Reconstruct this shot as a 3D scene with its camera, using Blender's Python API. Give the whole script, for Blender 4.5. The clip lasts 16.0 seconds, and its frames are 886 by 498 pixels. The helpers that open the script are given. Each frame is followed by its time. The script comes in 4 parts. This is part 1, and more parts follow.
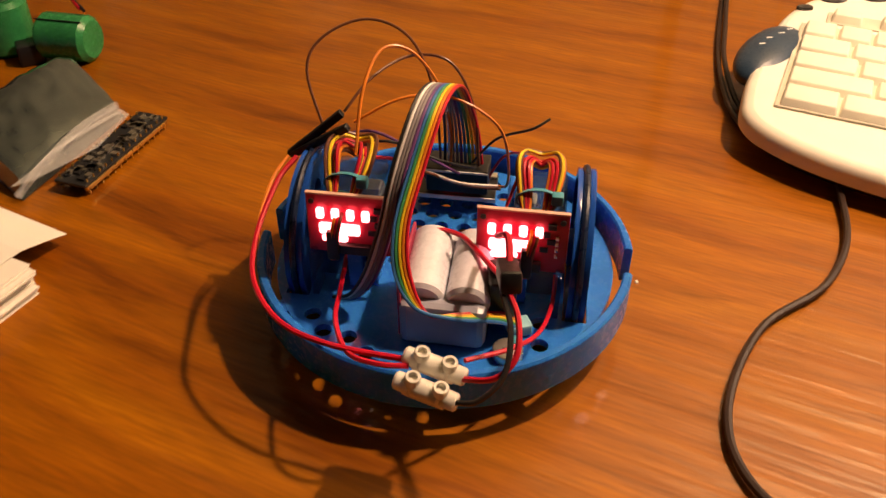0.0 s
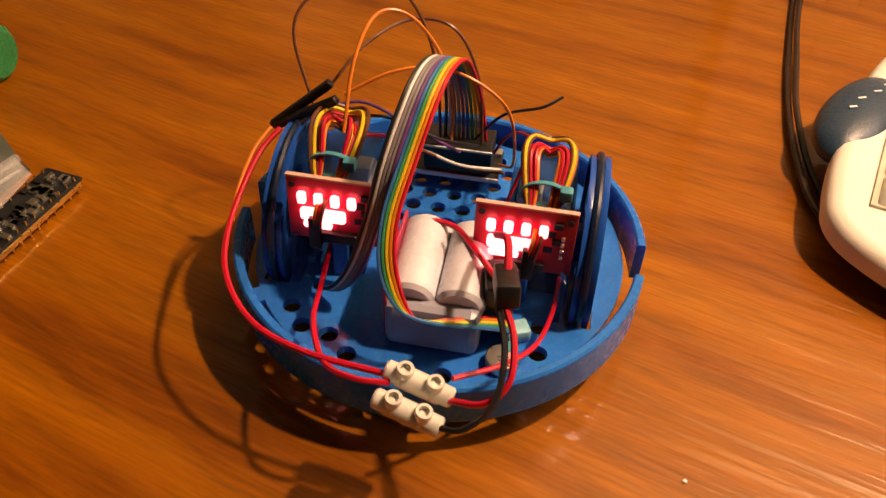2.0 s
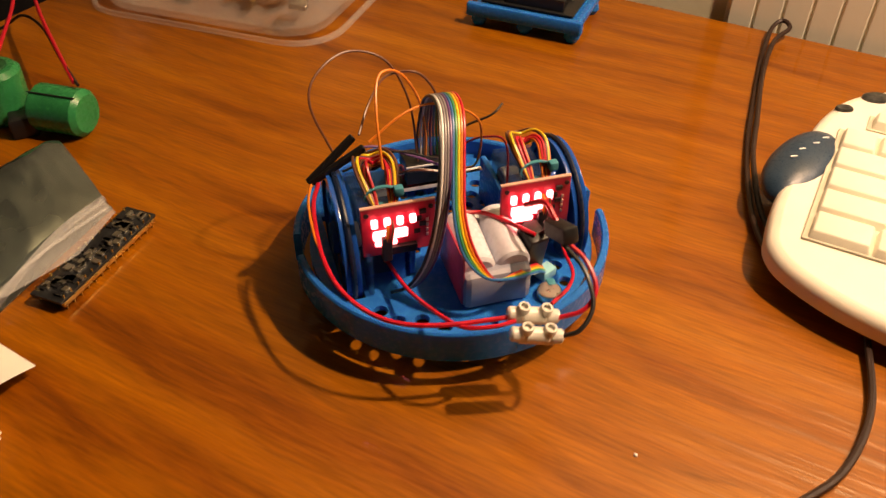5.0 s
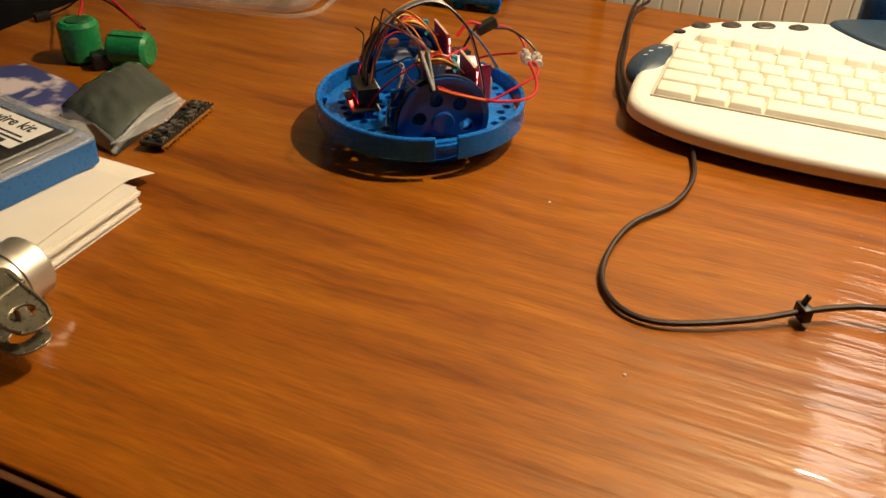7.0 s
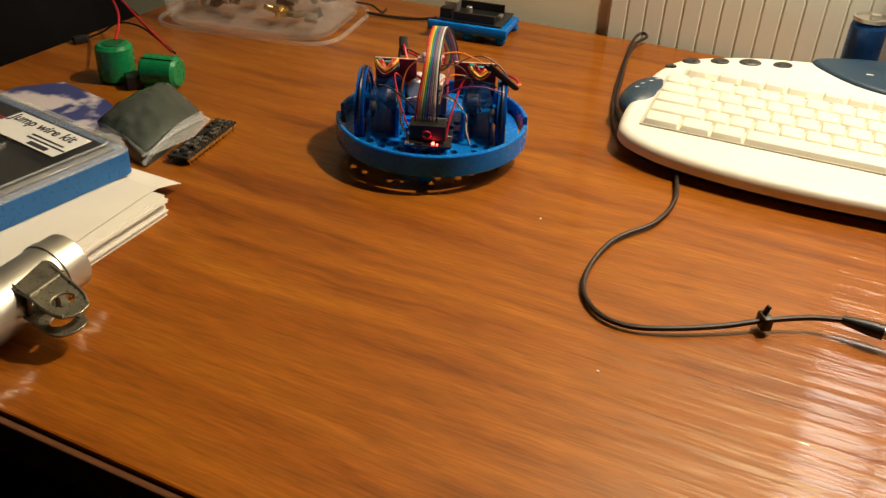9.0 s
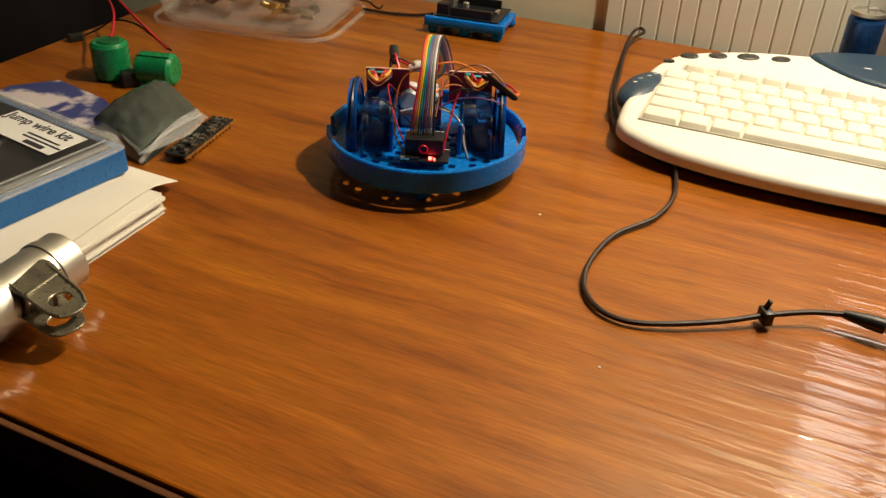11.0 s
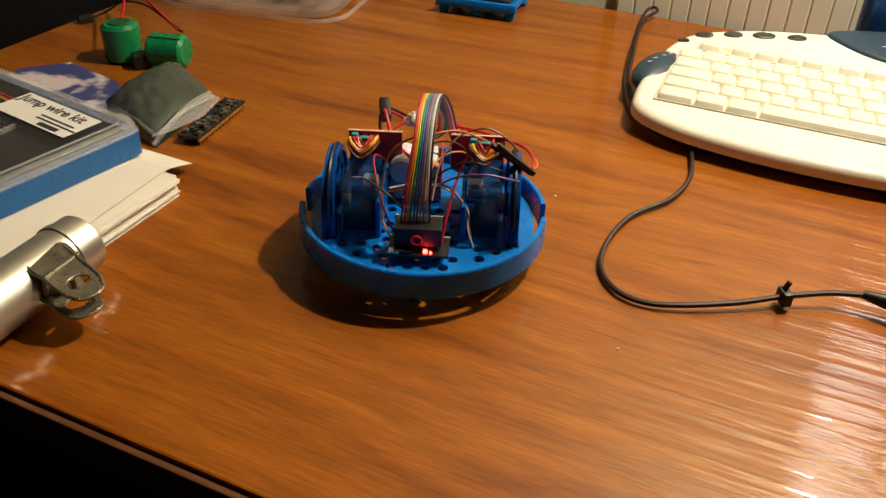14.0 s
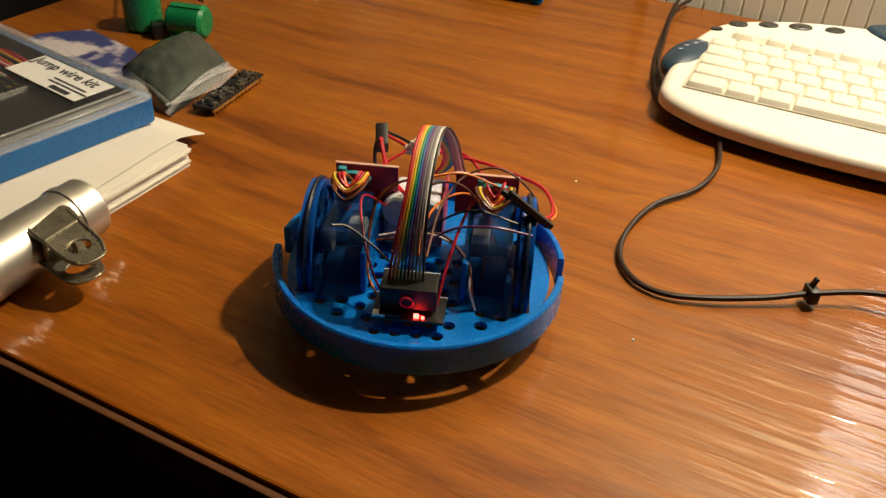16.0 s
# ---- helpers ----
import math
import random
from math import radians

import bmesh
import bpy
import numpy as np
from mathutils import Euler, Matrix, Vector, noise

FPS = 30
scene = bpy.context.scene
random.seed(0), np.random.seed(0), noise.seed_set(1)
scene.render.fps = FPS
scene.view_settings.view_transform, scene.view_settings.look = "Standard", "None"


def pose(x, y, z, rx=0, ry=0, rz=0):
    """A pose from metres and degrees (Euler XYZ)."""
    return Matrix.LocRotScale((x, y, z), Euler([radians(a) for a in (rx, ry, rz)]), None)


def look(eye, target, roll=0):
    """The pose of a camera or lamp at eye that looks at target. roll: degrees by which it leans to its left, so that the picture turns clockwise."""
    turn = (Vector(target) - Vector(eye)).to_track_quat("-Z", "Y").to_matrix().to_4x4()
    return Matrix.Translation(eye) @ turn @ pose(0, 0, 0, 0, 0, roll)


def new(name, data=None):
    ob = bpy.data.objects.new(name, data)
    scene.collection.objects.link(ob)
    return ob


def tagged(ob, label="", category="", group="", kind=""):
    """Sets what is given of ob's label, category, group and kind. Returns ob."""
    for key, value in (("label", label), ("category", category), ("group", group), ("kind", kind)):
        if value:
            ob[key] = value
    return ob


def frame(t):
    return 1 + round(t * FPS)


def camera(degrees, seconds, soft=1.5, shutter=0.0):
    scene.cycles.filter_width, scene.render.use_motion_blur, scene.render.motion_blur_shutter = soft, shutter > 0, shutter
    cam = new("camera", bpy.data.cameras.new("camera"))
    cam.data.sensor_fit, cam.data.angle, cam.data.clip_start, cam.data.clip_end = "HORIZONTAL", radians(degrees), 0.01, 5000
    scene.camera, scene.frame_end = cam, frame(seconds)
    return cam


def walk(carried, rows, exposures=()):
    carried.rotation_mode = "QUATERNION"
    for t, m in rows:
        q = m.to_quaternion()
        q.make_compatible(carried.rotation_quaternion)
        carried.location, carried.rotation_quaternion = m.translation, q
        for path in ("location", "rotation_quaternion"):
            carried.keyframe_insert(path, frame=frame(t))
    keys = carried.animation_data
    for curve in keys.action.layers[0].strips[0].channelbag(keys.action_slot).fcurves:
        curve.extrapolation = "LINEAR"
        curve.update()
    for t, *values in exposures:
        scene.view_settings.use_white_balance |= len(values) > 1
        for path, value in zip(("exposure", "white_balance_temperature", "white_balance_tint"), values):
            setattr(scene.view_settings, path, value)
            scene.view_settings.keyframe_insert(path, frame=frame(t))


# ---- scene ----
cam = camera(56.0, 16.0, soft=1.4, shutter=0.4)
PATH = [
    (0, (0.064, 0.235, 0.235), (-0.019, 1.799, -1.009), 0.1),
    (0.5, (0.06, 0.275, 0.236), (-0.004, 1.824, -1.027), 0.4),
    (1, (0.071, 0.306, 0.232), (0.003, 1.833, -1.058), 0.9),
    (1.5, (0.059, 0.346, 0.236), (0.029, 1.824, -1.112), 3.2),
    (2, (0.062, 0.364, 0.233), (-0.022, 1.817, -1.14), 2.2),
    (2.5, (0.068, 0.361, 0.239), (-0.039, 1.839, -1.103), 2.1),
    (3, (0.065, 0.359, 0.242), (-0.058, 1.828, -1.11), 2.3),
    (5.5, (0.077, 0.255, 0.282), (-0.074, 1.805, -0.972), 0.4),
    (6, (0.053, 0.161, 0.276), (0.008, 1.775, -0.904), 2.4),
    (6.5, (0.059, 0.099, 0.28), (0.078, 1.765, -0.827), 3.7),
    (7, (0.065, 0.057, 0.277), (0.068, 1.701, -0.863), 1.7),
    (7.5, (0.076, 0.033, 0.281), (0.048, 1.695, -0.832), 2.2),
    (8, (0.082, 0.018, 0.289), (0.031, 1.697, -0.797), 1.6),
    (8.5, (0.083, 0.012, 0.293), (0.023, 1.697, -0.782), 1.3),
    (9, (0.076, 0.011, 0.294), (0.043, 1.691, -0.79), 2.5),
    (11.5, (0.073, 0.013, 0.292), (0.05, 1.688, -0.801), 2.3),
    (12, (0.071, 0.013, 0.292), (0.044, 1.684, -0.807), 2.3),
    (12.5, (0.069, 0.012, 0.291), (0.037, 1.682, -0.809), 2.3),
    (13, (0.068, 0.011, 0.291), (0.032, 1.678, -0.813), 2.2),
    (13.5, (0.068, 0.013, 0.29), (0.03, 1.674, -0.824), 2.1),
    (14, (0.068, 0.014, 0.291), (0.031, 1.666, -0.835), 1.9),
    (14.5, (0.065, 0.013, 0.29), (0.028, 1.662, -0.841), 2.2),
    (15, (0.063, 0.012, 0.289), (0.026, 1.659, -0.845), 2.6),
    (15.5, (0.064, 0.013, 0.287), (0.024, 1.66, -0.847), 2.7),
    (16, (0.073, 0.024, 0.276), (-0.014, 1.663, -0.866), 3.3),
]
walk(cam, [(t, look(eye, target, roll)) for t, eye, target, roll in PATH],
     [(0, -0.06, 8950, 37), (3.2, 0.0, 9400, 41), (5.5, 0.0, 8750, 29), (7.0, -0.08, 7450, 18), (9.0, -0.06, 6720, 13), (16, -0.07, 6680, 13)])

# ---- light: a warm lamp to the side, a cooler screen behind it, a dim room ----
world = bpy.data.worlds.new("world")
scene.world = world
world.use_nodes = True
world.node_tree.nodes["Background"].inputs["Color"].default_value = (1.0, 0.86, 0.7, 1)
world.node_tree.nodes["Background"].inputs["Strength"].default_value = 0.004

LAMP_AT = (0.50, 0.620, 0.82)
lamp_data = bpy.data.lights.new("room_lamp", "POINT")
lamp_data.energy, lamp_data.shadow_soft_size, lamp_data.color = 36.5, 0.018, (1.0, 0.85, 0.63)
room_lamp = new("room_lamp", lamp_data)
room_lamp.location = LAMP_AT
reading_data = bpy.data.lights.new("reading_light", "AREA")
reading_data.shape, reading_data.size, reading_data.size_y = "RECTANGLE", 0.15, 0.15
reading_data.energy, reading_data.color = 1.15, (1.0, 0.96, 0.84)
READING_AT = (0.557, 0.700, 0.403)
reading_light = new("reading_light", reading_data)
reading_light.matrix_world = look(READING_AT, (0.22, 0.30, 0.0), 20)
scene.view_settings.exposure = 0.0


# ---- materials ----
def node_material(name):
    m = bpy.data.materials.new(name)
    m.use_nodes = True
    return m, m.node_tree.nodes, m.node_tree.links, m.node_tree.nodes["Principled BSDF"]


def surface(name, colour, rough=0.5, metal=0.0, scale=60.0, vary=0.15, bump=0.1, fine=400.0, coat=0.0, trans=0.0, alpha=1.0, ior=1.45, random_tint=0.0, level=0.5):
    """A procedural surface with variation at two scales and fine relief."""
    m, n, l, p = node_material(name)
    tc = n.new("ShaderNodeTexCoord")
    a = n.new("ShaderNodeTexNoise")
    a.inputs["Scale"].default_value, a.inputs["Detail"].default_value = scale, 5
    b = n.new("ShaderNodeTexNoise")
    b.inputs["Scale"].default_value, b.inputs["Detail"].default_value = fine, 3
    for t in (a, b):
        l.new(tc.outputs["Object"], t.inputs["Vector"])
    ramp = n.new("ShaderNodeValToRGB")
    ramp.color_ramp.elements[0].position, ramp.color_ramp.elements[1].position = 0.3, 0.7
    ramp.color_ramp.elements[0].color = (*[c * (1 - vary) for c in colour], 1)
    ramp.color_ramp.elements[1].color = (*[min(1, c * (1 + vary * 0.6)) for c in colour], 1)
    l.new(a.outputs["Fac"], ramp.inputs["Fac"])
    colour_out = ramp.outputs["Color"]
    if random_tint:
        info, hsv, rng = n.new("ShaderNodeObjectInfo"), n.new("ShaderNodeHueSaturation"), n.new("ShaderNodeMapRange")
        rng.inputs["To Min"].default_value, rng.inputs["To Max"].default_value = 1 - random_tint, 1 + random_tint
        l.new(info.outputs["Random"], rng.inputs["Value"])
        l.new(rng.outputs["Result"], hsv.inputs["Value"])
        l.new(colour_out, hsv.inputs["Color"])
        colour_out = hsv.outputs["Color"]
    l.new(colour_out, p.inputs["Base Color"])
    rr = n.new("ShaderNodeMapRange")
    rr.inputs["To Min"].default_value, rr.inputs["To Max"].default_value = max(0.02, rough - 0.12), min(1, rough + 0.12)
    l.new(b.outputs["Fac"], rr.inputs["Value"])
    l.new(rr.outputs["Result"], p.inputs["Roughness"])
    p.inputs["Metallic"].default_value = metal
    p.inputs["Coat Weight"].default_value = coat
    p.inputs["Specular IOR Level"].default_value = level
    p.inputs["Transmission Weight"].default_value = trans
    p.inputs["Alpha"].default_value = alpha
    p.inputs["IOR"].default_value = ior
    if bump:
        bp = n.new("ShaderNodeBump")
        bp.inputs["Strength"].default_value, bp.inputs["Distance"].default_value = bump, 0.0006
        l.new(b.outputs["Fac"], bp.inputs["Height"])
        l.new(bp.outputs["Normal"], p.inputs["Normal"])
    return m


def glow(name, colour, strength):
    m, n, l, p = node_material(name)
    p.inputs["Base Color"].default_value = (*colour, 1)
    p.inputs["Emission Color"].default_value = (*colour, 1)
    p.inputs["Emission Strength"].default_value = strength
    return m


def wood_material():
    """Orange-brown laminate with long grain along the desk, darker streaks and fine pores."""
    m, n, l, p = node_material("desk_wood")
    tc, mp = n.new("ShaderNodeTexCoord"), n.new("ShaderNodeMapping")
    mp.inputs["Scale"].default_value = (1.0, 10.5, 1.0)
    l.new(tc.outputs["Object"], mp.inputs["Vector"])
    warp = n.new("ShaderNodeTexNoise")
    warp.inputs["Scale"].default_value, warp.inputs["Detail"].default_value = 3.2, 4
    l.new(tc.outputs["Object"], warp.inputs["Vector"])
    mix = n.new("ShaderNodeVectorMath")
    mix.operation = "MULTIPLY_ADD"
    mix.inputs[1].default_value = (0.25, 0.95, 0.0)
    l.new(warp.outputs["Color"], mix.inputs[0])
    l.new(mp.outputs["Vector"], mix.inputs[2])
    broad = n.new("ShaderNodeTexNoise")
    broad.inputs["Scale"].default_value, broad.inputs["Detail"].default_value, broad.inputs["Roughness"].default_value = 3.6, 8, 0.60
    l.new(mix.outputs["Vector"], broad.inputs["Vector"])
    ramp = n.new("ShaderNodeValToRGB")
    e = ramp.color_ramp.elements
    e[0].position, e[0].color = 0.24, (0.112, 0.0248, 0.0015, 1)
    e[1].position, e[1].color = 0.74, (0.379, 0.1251, 0.0074, 1)
    for at, tone in ((0.37, (0.209, 0.0531, 0.0031)), (0.45, (0.263, 0.0737, 0.0043)), (0.57, (0.308, 0.0926, 0.0054))):
        e.new(at).color = (*tone, 1)
    l.new(broad.outputs["Fac"], ramp.inputs["Fac"])
    mp2 = n.new("ShaderNodeMapping")
    mp2.inputs["Scale"].default_value = (2.2, 30.0, 1.0)
    l.new(tc.outputs["Object"], mp2.inputs["Vector"])
    pores = n.new("ShaderNodeTexNoise")
    pores.inputs["Scale"].default_value, pores.inputs["Detail"].default_value = 22.0, 6
    l.new(mp2.outputs["Vector"], pores.inputs["Vector"])
    pr = n.new("ShaderNodeMapRange")
    pr.inputs["From Min"].default_value, pr.inputs["From Max"].default_value = 0.3, 0.7
    pr.inputs["To Min"].default_value, pr.inputs["To Max"].default_value = 0.77, 1.15
    l.new(pores.outputs["Fac"], pr.inputs["Value"])
    # wavy growth lines
    rings = n.new("ShaderNodeTexWave")
    rings.wave_type, rings.bands_direction = "BANDS", "Y"
    for key, value in (("Scale", 15.0), ("Distortion", 9.0), ("Detail", 4.0), ("Detail Scale", 1.4), ("Detail Roughness", 0.6)):
        rings.inputs[key].default_value = value
    mp3 = n.new("ShaderNodeMapping")
    mp3.inputs["Scale"].default_value = (0.22, 1.0, 1.0)
    l.new(tc.outputs["Object"], mp3.inputs["Vector"])
    l.new(mp3.outputs["Vector"], rings.inputs["Vector"])
    rr = n.new("ShaderNodeMapRange")
    rr.inputs["To Min"].default_value, rr.inputs["To Max"].default_value = 0.91, 1.06
    l.new(rings.outputs["Fac"], rr.inputs["Value"])
    # thin dark growth streaks, drawn out along the grain and broken up
    mp4 = n.new("ShaderNodeMapping")
    mp4.inputs["Scale"].default_value = (2.4, 42.0, 1.0)
    l.new(tc.outputs["Object"], mp4.inputs["Vector"])
    bend = n.new("ShaderNodeVectorMath")
    bend.operation = "MULTIPLY_ADD"
    bend.inputs[1].default_value = (0.3, 3.2, 0.0)
    l.new(warp.outputs["Color"], bend.inputs[0])
    l.new(mp4.outputs["Vector"], bend.inputs[2])
    streak = n.new("ShaderNodeTexNoise")
    streak.inputs["Scale"].default_value, streak.inputs["Detail"].default_value, streak.inputs["Roughness"].default_value = 2.6, 5, 0.62
    l.new(bend.outputs["Vector"], streak.inputs["Vector"])
    sr = n.new("ShaderNodeMapRange")
    sr.inputs["From Min"].default_value, sr.inputs["From Max"].default_value = 0.30, 0.42
    sr.inputs["To Min"].default_value, sr.inputs["To Max"].default_value = 0.78, 1.02
    l.new(streak.outputs["Fac"], sr.inputs["Value"])
    lines = n.new("ShaderNodeMath")
    lines.operation = "MULTIPLY"
    l.new(rr.outputs["Result"], lines.inputs[0])
    l.new(sr.outputs["Result"], lines.inputs[1])
    both = n.new("ShaderNodeMath")
    both.operation = "MULTIPLY"
    l.new(pr.outputs["Result"], both.inputs[0])
    l.new(lines.outputs["Value"], both.inputs[1])
    mul = n.new("ShaderNodeVectorMath")
    mul.operation = "SCALE"
    l.new(ramp.outputs["Color"], mul.inputs[0])
    l.new(both.outputs["Value"], mul.inputs["Scale"])
    l.new(mul.outputs["Vector"], p.inputs["Base Color"])
    rough = n.new("ShaderNodeMapRange")
    rough.inputs["To Min"].default_value, rough.inputs["To Max"].default_value = 0.38, 0.55
    l.new(pores.outputs["Fac"], rough.inputs["Value"])
    l.new(rough.outputs["Result"], p.inputs["Roughness"])
    p.inputs["Specular IOR Level"].default_value = 0.16
    p.inputs["Coat Weight"].default_value, p.inputs["Coat Roughness"].default_value = 0.48, 0.06
    ripple = n.new("ShaderNodeTexNoise")
    ripple.inputs["Scale"].default_value, ripple.inputs["Detail"].default_value = 7.0, 3
    mp5 = n.new("ShaderNodeMapping")
    mp5.inputs["Scale"].default_value = (1.1, 15.0, 1.0)
    l.new(tc.outputs["Object"], mp5.inputs["Vector"])
    l.new(mp5.outputs["Vector"], ripple.inputs["Vector"])
    bp = n.new("ShaderNodeBump")
    bp.inputs["Strength"].default_value, bp.inputs["Distance"].default_value = 0.6, 0.00012
    l.new(pores.outputs["Fac"], bp.inputs["Height"])
    l.new(bp.outputs["Normal"], p.inputs["Normal"])
    bc = n.new("ShaderNodeBump")
    bc.inputs["Strength"].default_value, bc.inputs["Distance"].default_value = 0.8, 0.0022
    l.new(ripple.outputs["Fac"], bc.inputs["Height"])
    l.new(bc.outputs["Normal"], p.inputs["Coat Normal"])
    return m


def leaflet_material():
    """Glossy print: blue with torn-looking white shapes."""
    m, n, l, p = node_material("leaflet_print")
    tc, v = n.new("ShaderNodeTexCoord"), n.new("ShaderNodeTexNoise")
    v.inputs["Scale"].default_value, v.inputs["Detail"].default_value = 22, 4
    l.new(tc.outputs["Object"], v.inputs["Vector"])
    r = n.new("ShaderNodeValToRGB")
    r.color_ramp.elements[0].position, r.color_ramp.elements[0].color = 0.50, (0.045, 0.06, 0.21, 1)
    r.color_ramp.elements[1].position, r.color_ramp.elements[1].color = 0.57, (0.62, 0.56, 0.60, 1)
    l.new(v.outputs["Fac"], r.inputs["Fac"])
    l.new(r.outputs["Color"], p.inputs["Base Color"])
    p.inputs["Roughness"].default_value = 0.3
    return m


WOOD = wood_material()
EDGE = surface("desk_edge", (0.12, 0.045, 0.015), 0.5, scale=30)
BLUE = surface("blue_print", (0.0004, 0.160, 0.56), 0.26, scale=40, vary=0.2, bump=0.15, fine=400, level=0.18, coat=0.18)
PCB_EDGE = surface("board_edge_fibreglass", (0.62, 0.38, 0.30), 0.5, scale=200)
for node in BLUE.node_tree.nodes:
    if node.type == "BSDF_PRINCIPLED":
        node.inputs["Subsurface Weight"].default_value = 0.35
        node.inputs["Subsurface Radius"].default_value = (0.15, 0.5, 1.0)
        node.inputs["Subsurface Scale"].default_value = 0.006
BLUE_DARK = surface("blue_wheel", (0.002, 0.075, 0.38), 0.12, scale=40, vary=0.2, bump=0.2, fine=900)
RUBBER = surface("black_rubber", (0.006, 0.016, 0.045), 0.30, bump=0.2)
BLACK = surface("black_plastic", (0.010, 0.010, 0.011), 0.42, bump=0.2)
SERVO = surface("smoky_servo_plastic", (0.010, 0.060, 0.22), 0.10, scale=30, vary=0.4, alpha=0.40, bump=0.05)
GEAR = surface("servo_gear_white", (0.5, 0.55, 0.56), 0.4)
PCB_RED = surface("red_board", (0.42, 0.028, 0.060), 0.35, scale=120, vary=0.3)
PCB_BLACK = surface("black_board", (0.014, 0.016, 0.018), 0.35, scale=120, vary=0.3)
COPPER = surface("solder", (0.75, 0.72, 0.66), 0.3, metal=1.0)
GOLD = surface("brass_pin", (0.80, 0.58, 0.22), 0.3, metal=1.0)
STEEL = surface("brushed_steel", (0.60, 0.58, 0.52), 0.38, metal=0.85, scale=25, vary=0.06, bump=0.0, fine=30)
STEEL_DARK = surface("worn_steel", (0.30, 0.275, 0.21), 0.30, metal=0.75, scale=50, vary=0.35, bump=0.1)
BATTERY = surface("battery_wrap_white", (0.62, 0.64, 0.72), 0.28, scale=40, vary=0.06)
BATTERY_GREY = surface("battery_wrap_grey", (0.30, 0.31, 0.38), 0.35, scale=40, vary=0.2)
PINK = surface("battery_side_pink", (0.45, 0.05, 0.10), 0.4)
NYLON = surface("milky_nylon", (0.88, 0.86, 0.78), 0.22, scale=80, vary=0.1, trans=0.30, coat=0.3)
TEAL = surface("teal_cable_tie", (0.03, 0.26, 0.33), 0.35)
CYAN = surface("pale_cyan_plastic", (0.25, 0.62, 0.72), 0.3)
LED_WHITE = glow("board_led", (1.0, 0.26, 0.30), 7.0)
LED_RED = glow("red_led", (1.0, 0.03, 0.02), 28.0)
CREAM = surface("cream_plastic", (0.84, 0.81, 0.70), 0.42, scale=30, vary=0.05, bump=0.15, fine=1500)
KEYCAP = surface("cream_keycap", (0.82, 0.79, 0.66), 0.45, scale=80, vary=0.05, bump=0.15, fine=1500, random_tint=0.03)
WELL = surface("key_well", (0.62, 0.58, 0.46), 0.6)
SLATE = surface("slate_blue_plastic", (0.022, 0.050, 0.085), 0.30, scale=60, vary=0.15, bump=0.25, fine=1200)
CABLE = surface("dark_cable", (0.030, 0.014, 0.009), 0.5, bump=0.2)
PAPER = surface("white_paper", (0.78, 0.75, 0.68), 0.75, scale=20, vary=0.05, random_tint=0.04)
LABEL = surface("label_paper", (0.75, 0.76, 0.75), 0.5, scale=20, vary=0.05)
INK = surface("label_ink", (0.03, 0.03, 0.04), 0.6)
BOX_BLUE = surface("box_blue", (0.012, 0.12, 0.36), 0.3, scale=20, vary=0.12)
CLEAR = surface("clear_plastic", (0.80, 0.82, 0.82), 0.10, alpha=0.22, bump=0.05, fine=60, vary=0.02)
LID = surface("clear_lid", (0.75, 0.77, 0.78), 0.06, alpha=0.022, bump=0.05, fine=60, vary=0.02)
CLOUDY = surface("cloudy_tub_plastic", (0.82, 0.80, 0.74), 0.12, alpha=0.17, bump=0.25, fine=80, vary=0.05)
ANTISTATIC = surface("antistatic_bag", (0.11, 0.140, 0.128), 0.16, metal=0.6, scale=25, vary=0.3, bump=0.12, fine=30, coat=1.0)
GREEN = surface("green_shrink_wrap", (0.004, 0.225, 0.075), 0.28, scale=40, vary=0.25, bump=0.15)
LEAFLET = leaflet_material()
WALL = surface("beige_wall", (0.86, 0.84, 0.62), 0.85, scale=6, vary=0.08, bump=0.3, fine=150)
# near-black colour stands in for the room's dimness and cuts bounce light
LOW_BOUNCE_WALL = surface("low_bounce_wall", (0.022, 0.018, 0.017), 0.9, scale=4, vary=0.3)
RAD = surface("radiator_enamel", (0.86, 0.88, 0.74), 0.4, scale=8, vary=0.05)
CARPET = surface("dark_carpet", (0.014, 0.012, 0.012), 0.95, scale=25, vary=0.5, bump=0.8, fine=300)
CLOTH = surface("dark_cloth", (0.006, 0.0055, 0.006), 0.9, level=0.08, scale=12, vary=0.5, bump=0.8, fine=200)
CAN = surface("blue_can_paint", (0.02, 0.10, 0.33), 0.3, metal=0.5, scale=30, vary=0.25)
WIRE = {}
for key, rgb in dict(black=(.012, .012, .013), white=(.72, .70, .68), grey=(.22, .20, .21), purple=(.14, .05, .17), blue=(.02, .14, .36),
                     green=(.02, .26, .10), yellow=(.75, .52, .04), orange=(.72, .20, .03), red=(.52, .012, .03), brown=(.13, .045, .025)).items():
    WIRE[key] = surface(key + "_wire", rgb, 0.35, scale=200, vary=0.1, bump=0.1)


# ---- building helpers ----
def finish(name, bm, material, parent=None, smooth=True):
    """Links a bmesh as one object; smooth parts keep crisp edges where they turn sharply or where a broad face meets a narrow bevel."""
    if smooth:
        bm.normal_update()
        for f in bm.faces:
            f.smooth = True
        areas = {f: f.calc_area() for f in bm.faces}
        for e in bm.edges:
            if len(e.link_faces) == 2:
                turn = e.calc_face_angle(0.0)
                a, b = (areas[f] for f in e.link_faces)
                e.smooth = turn < radians(38) and not (turn > radians(8) and max(a, b) > 10 * min(a, b))
    me = bpy.data.meshes.new(name)
    bm.to_mesh(me)
    bm.free()
    me.materials.append(material)
    ob = new(name, me)
    ob.parent = parent
    return ob


def part(name, bm, material, parent, label="", smooth=True):
    return tagged(finish(name, bm, material, parent, smooth), label)


def thing(name, m, label, category, group="", kind=""):
    ob = new(name)
    ob.empty_display_size = 0.01
    ob.matrix_basis = m
    return tagged(ob, label, category, group, kind)


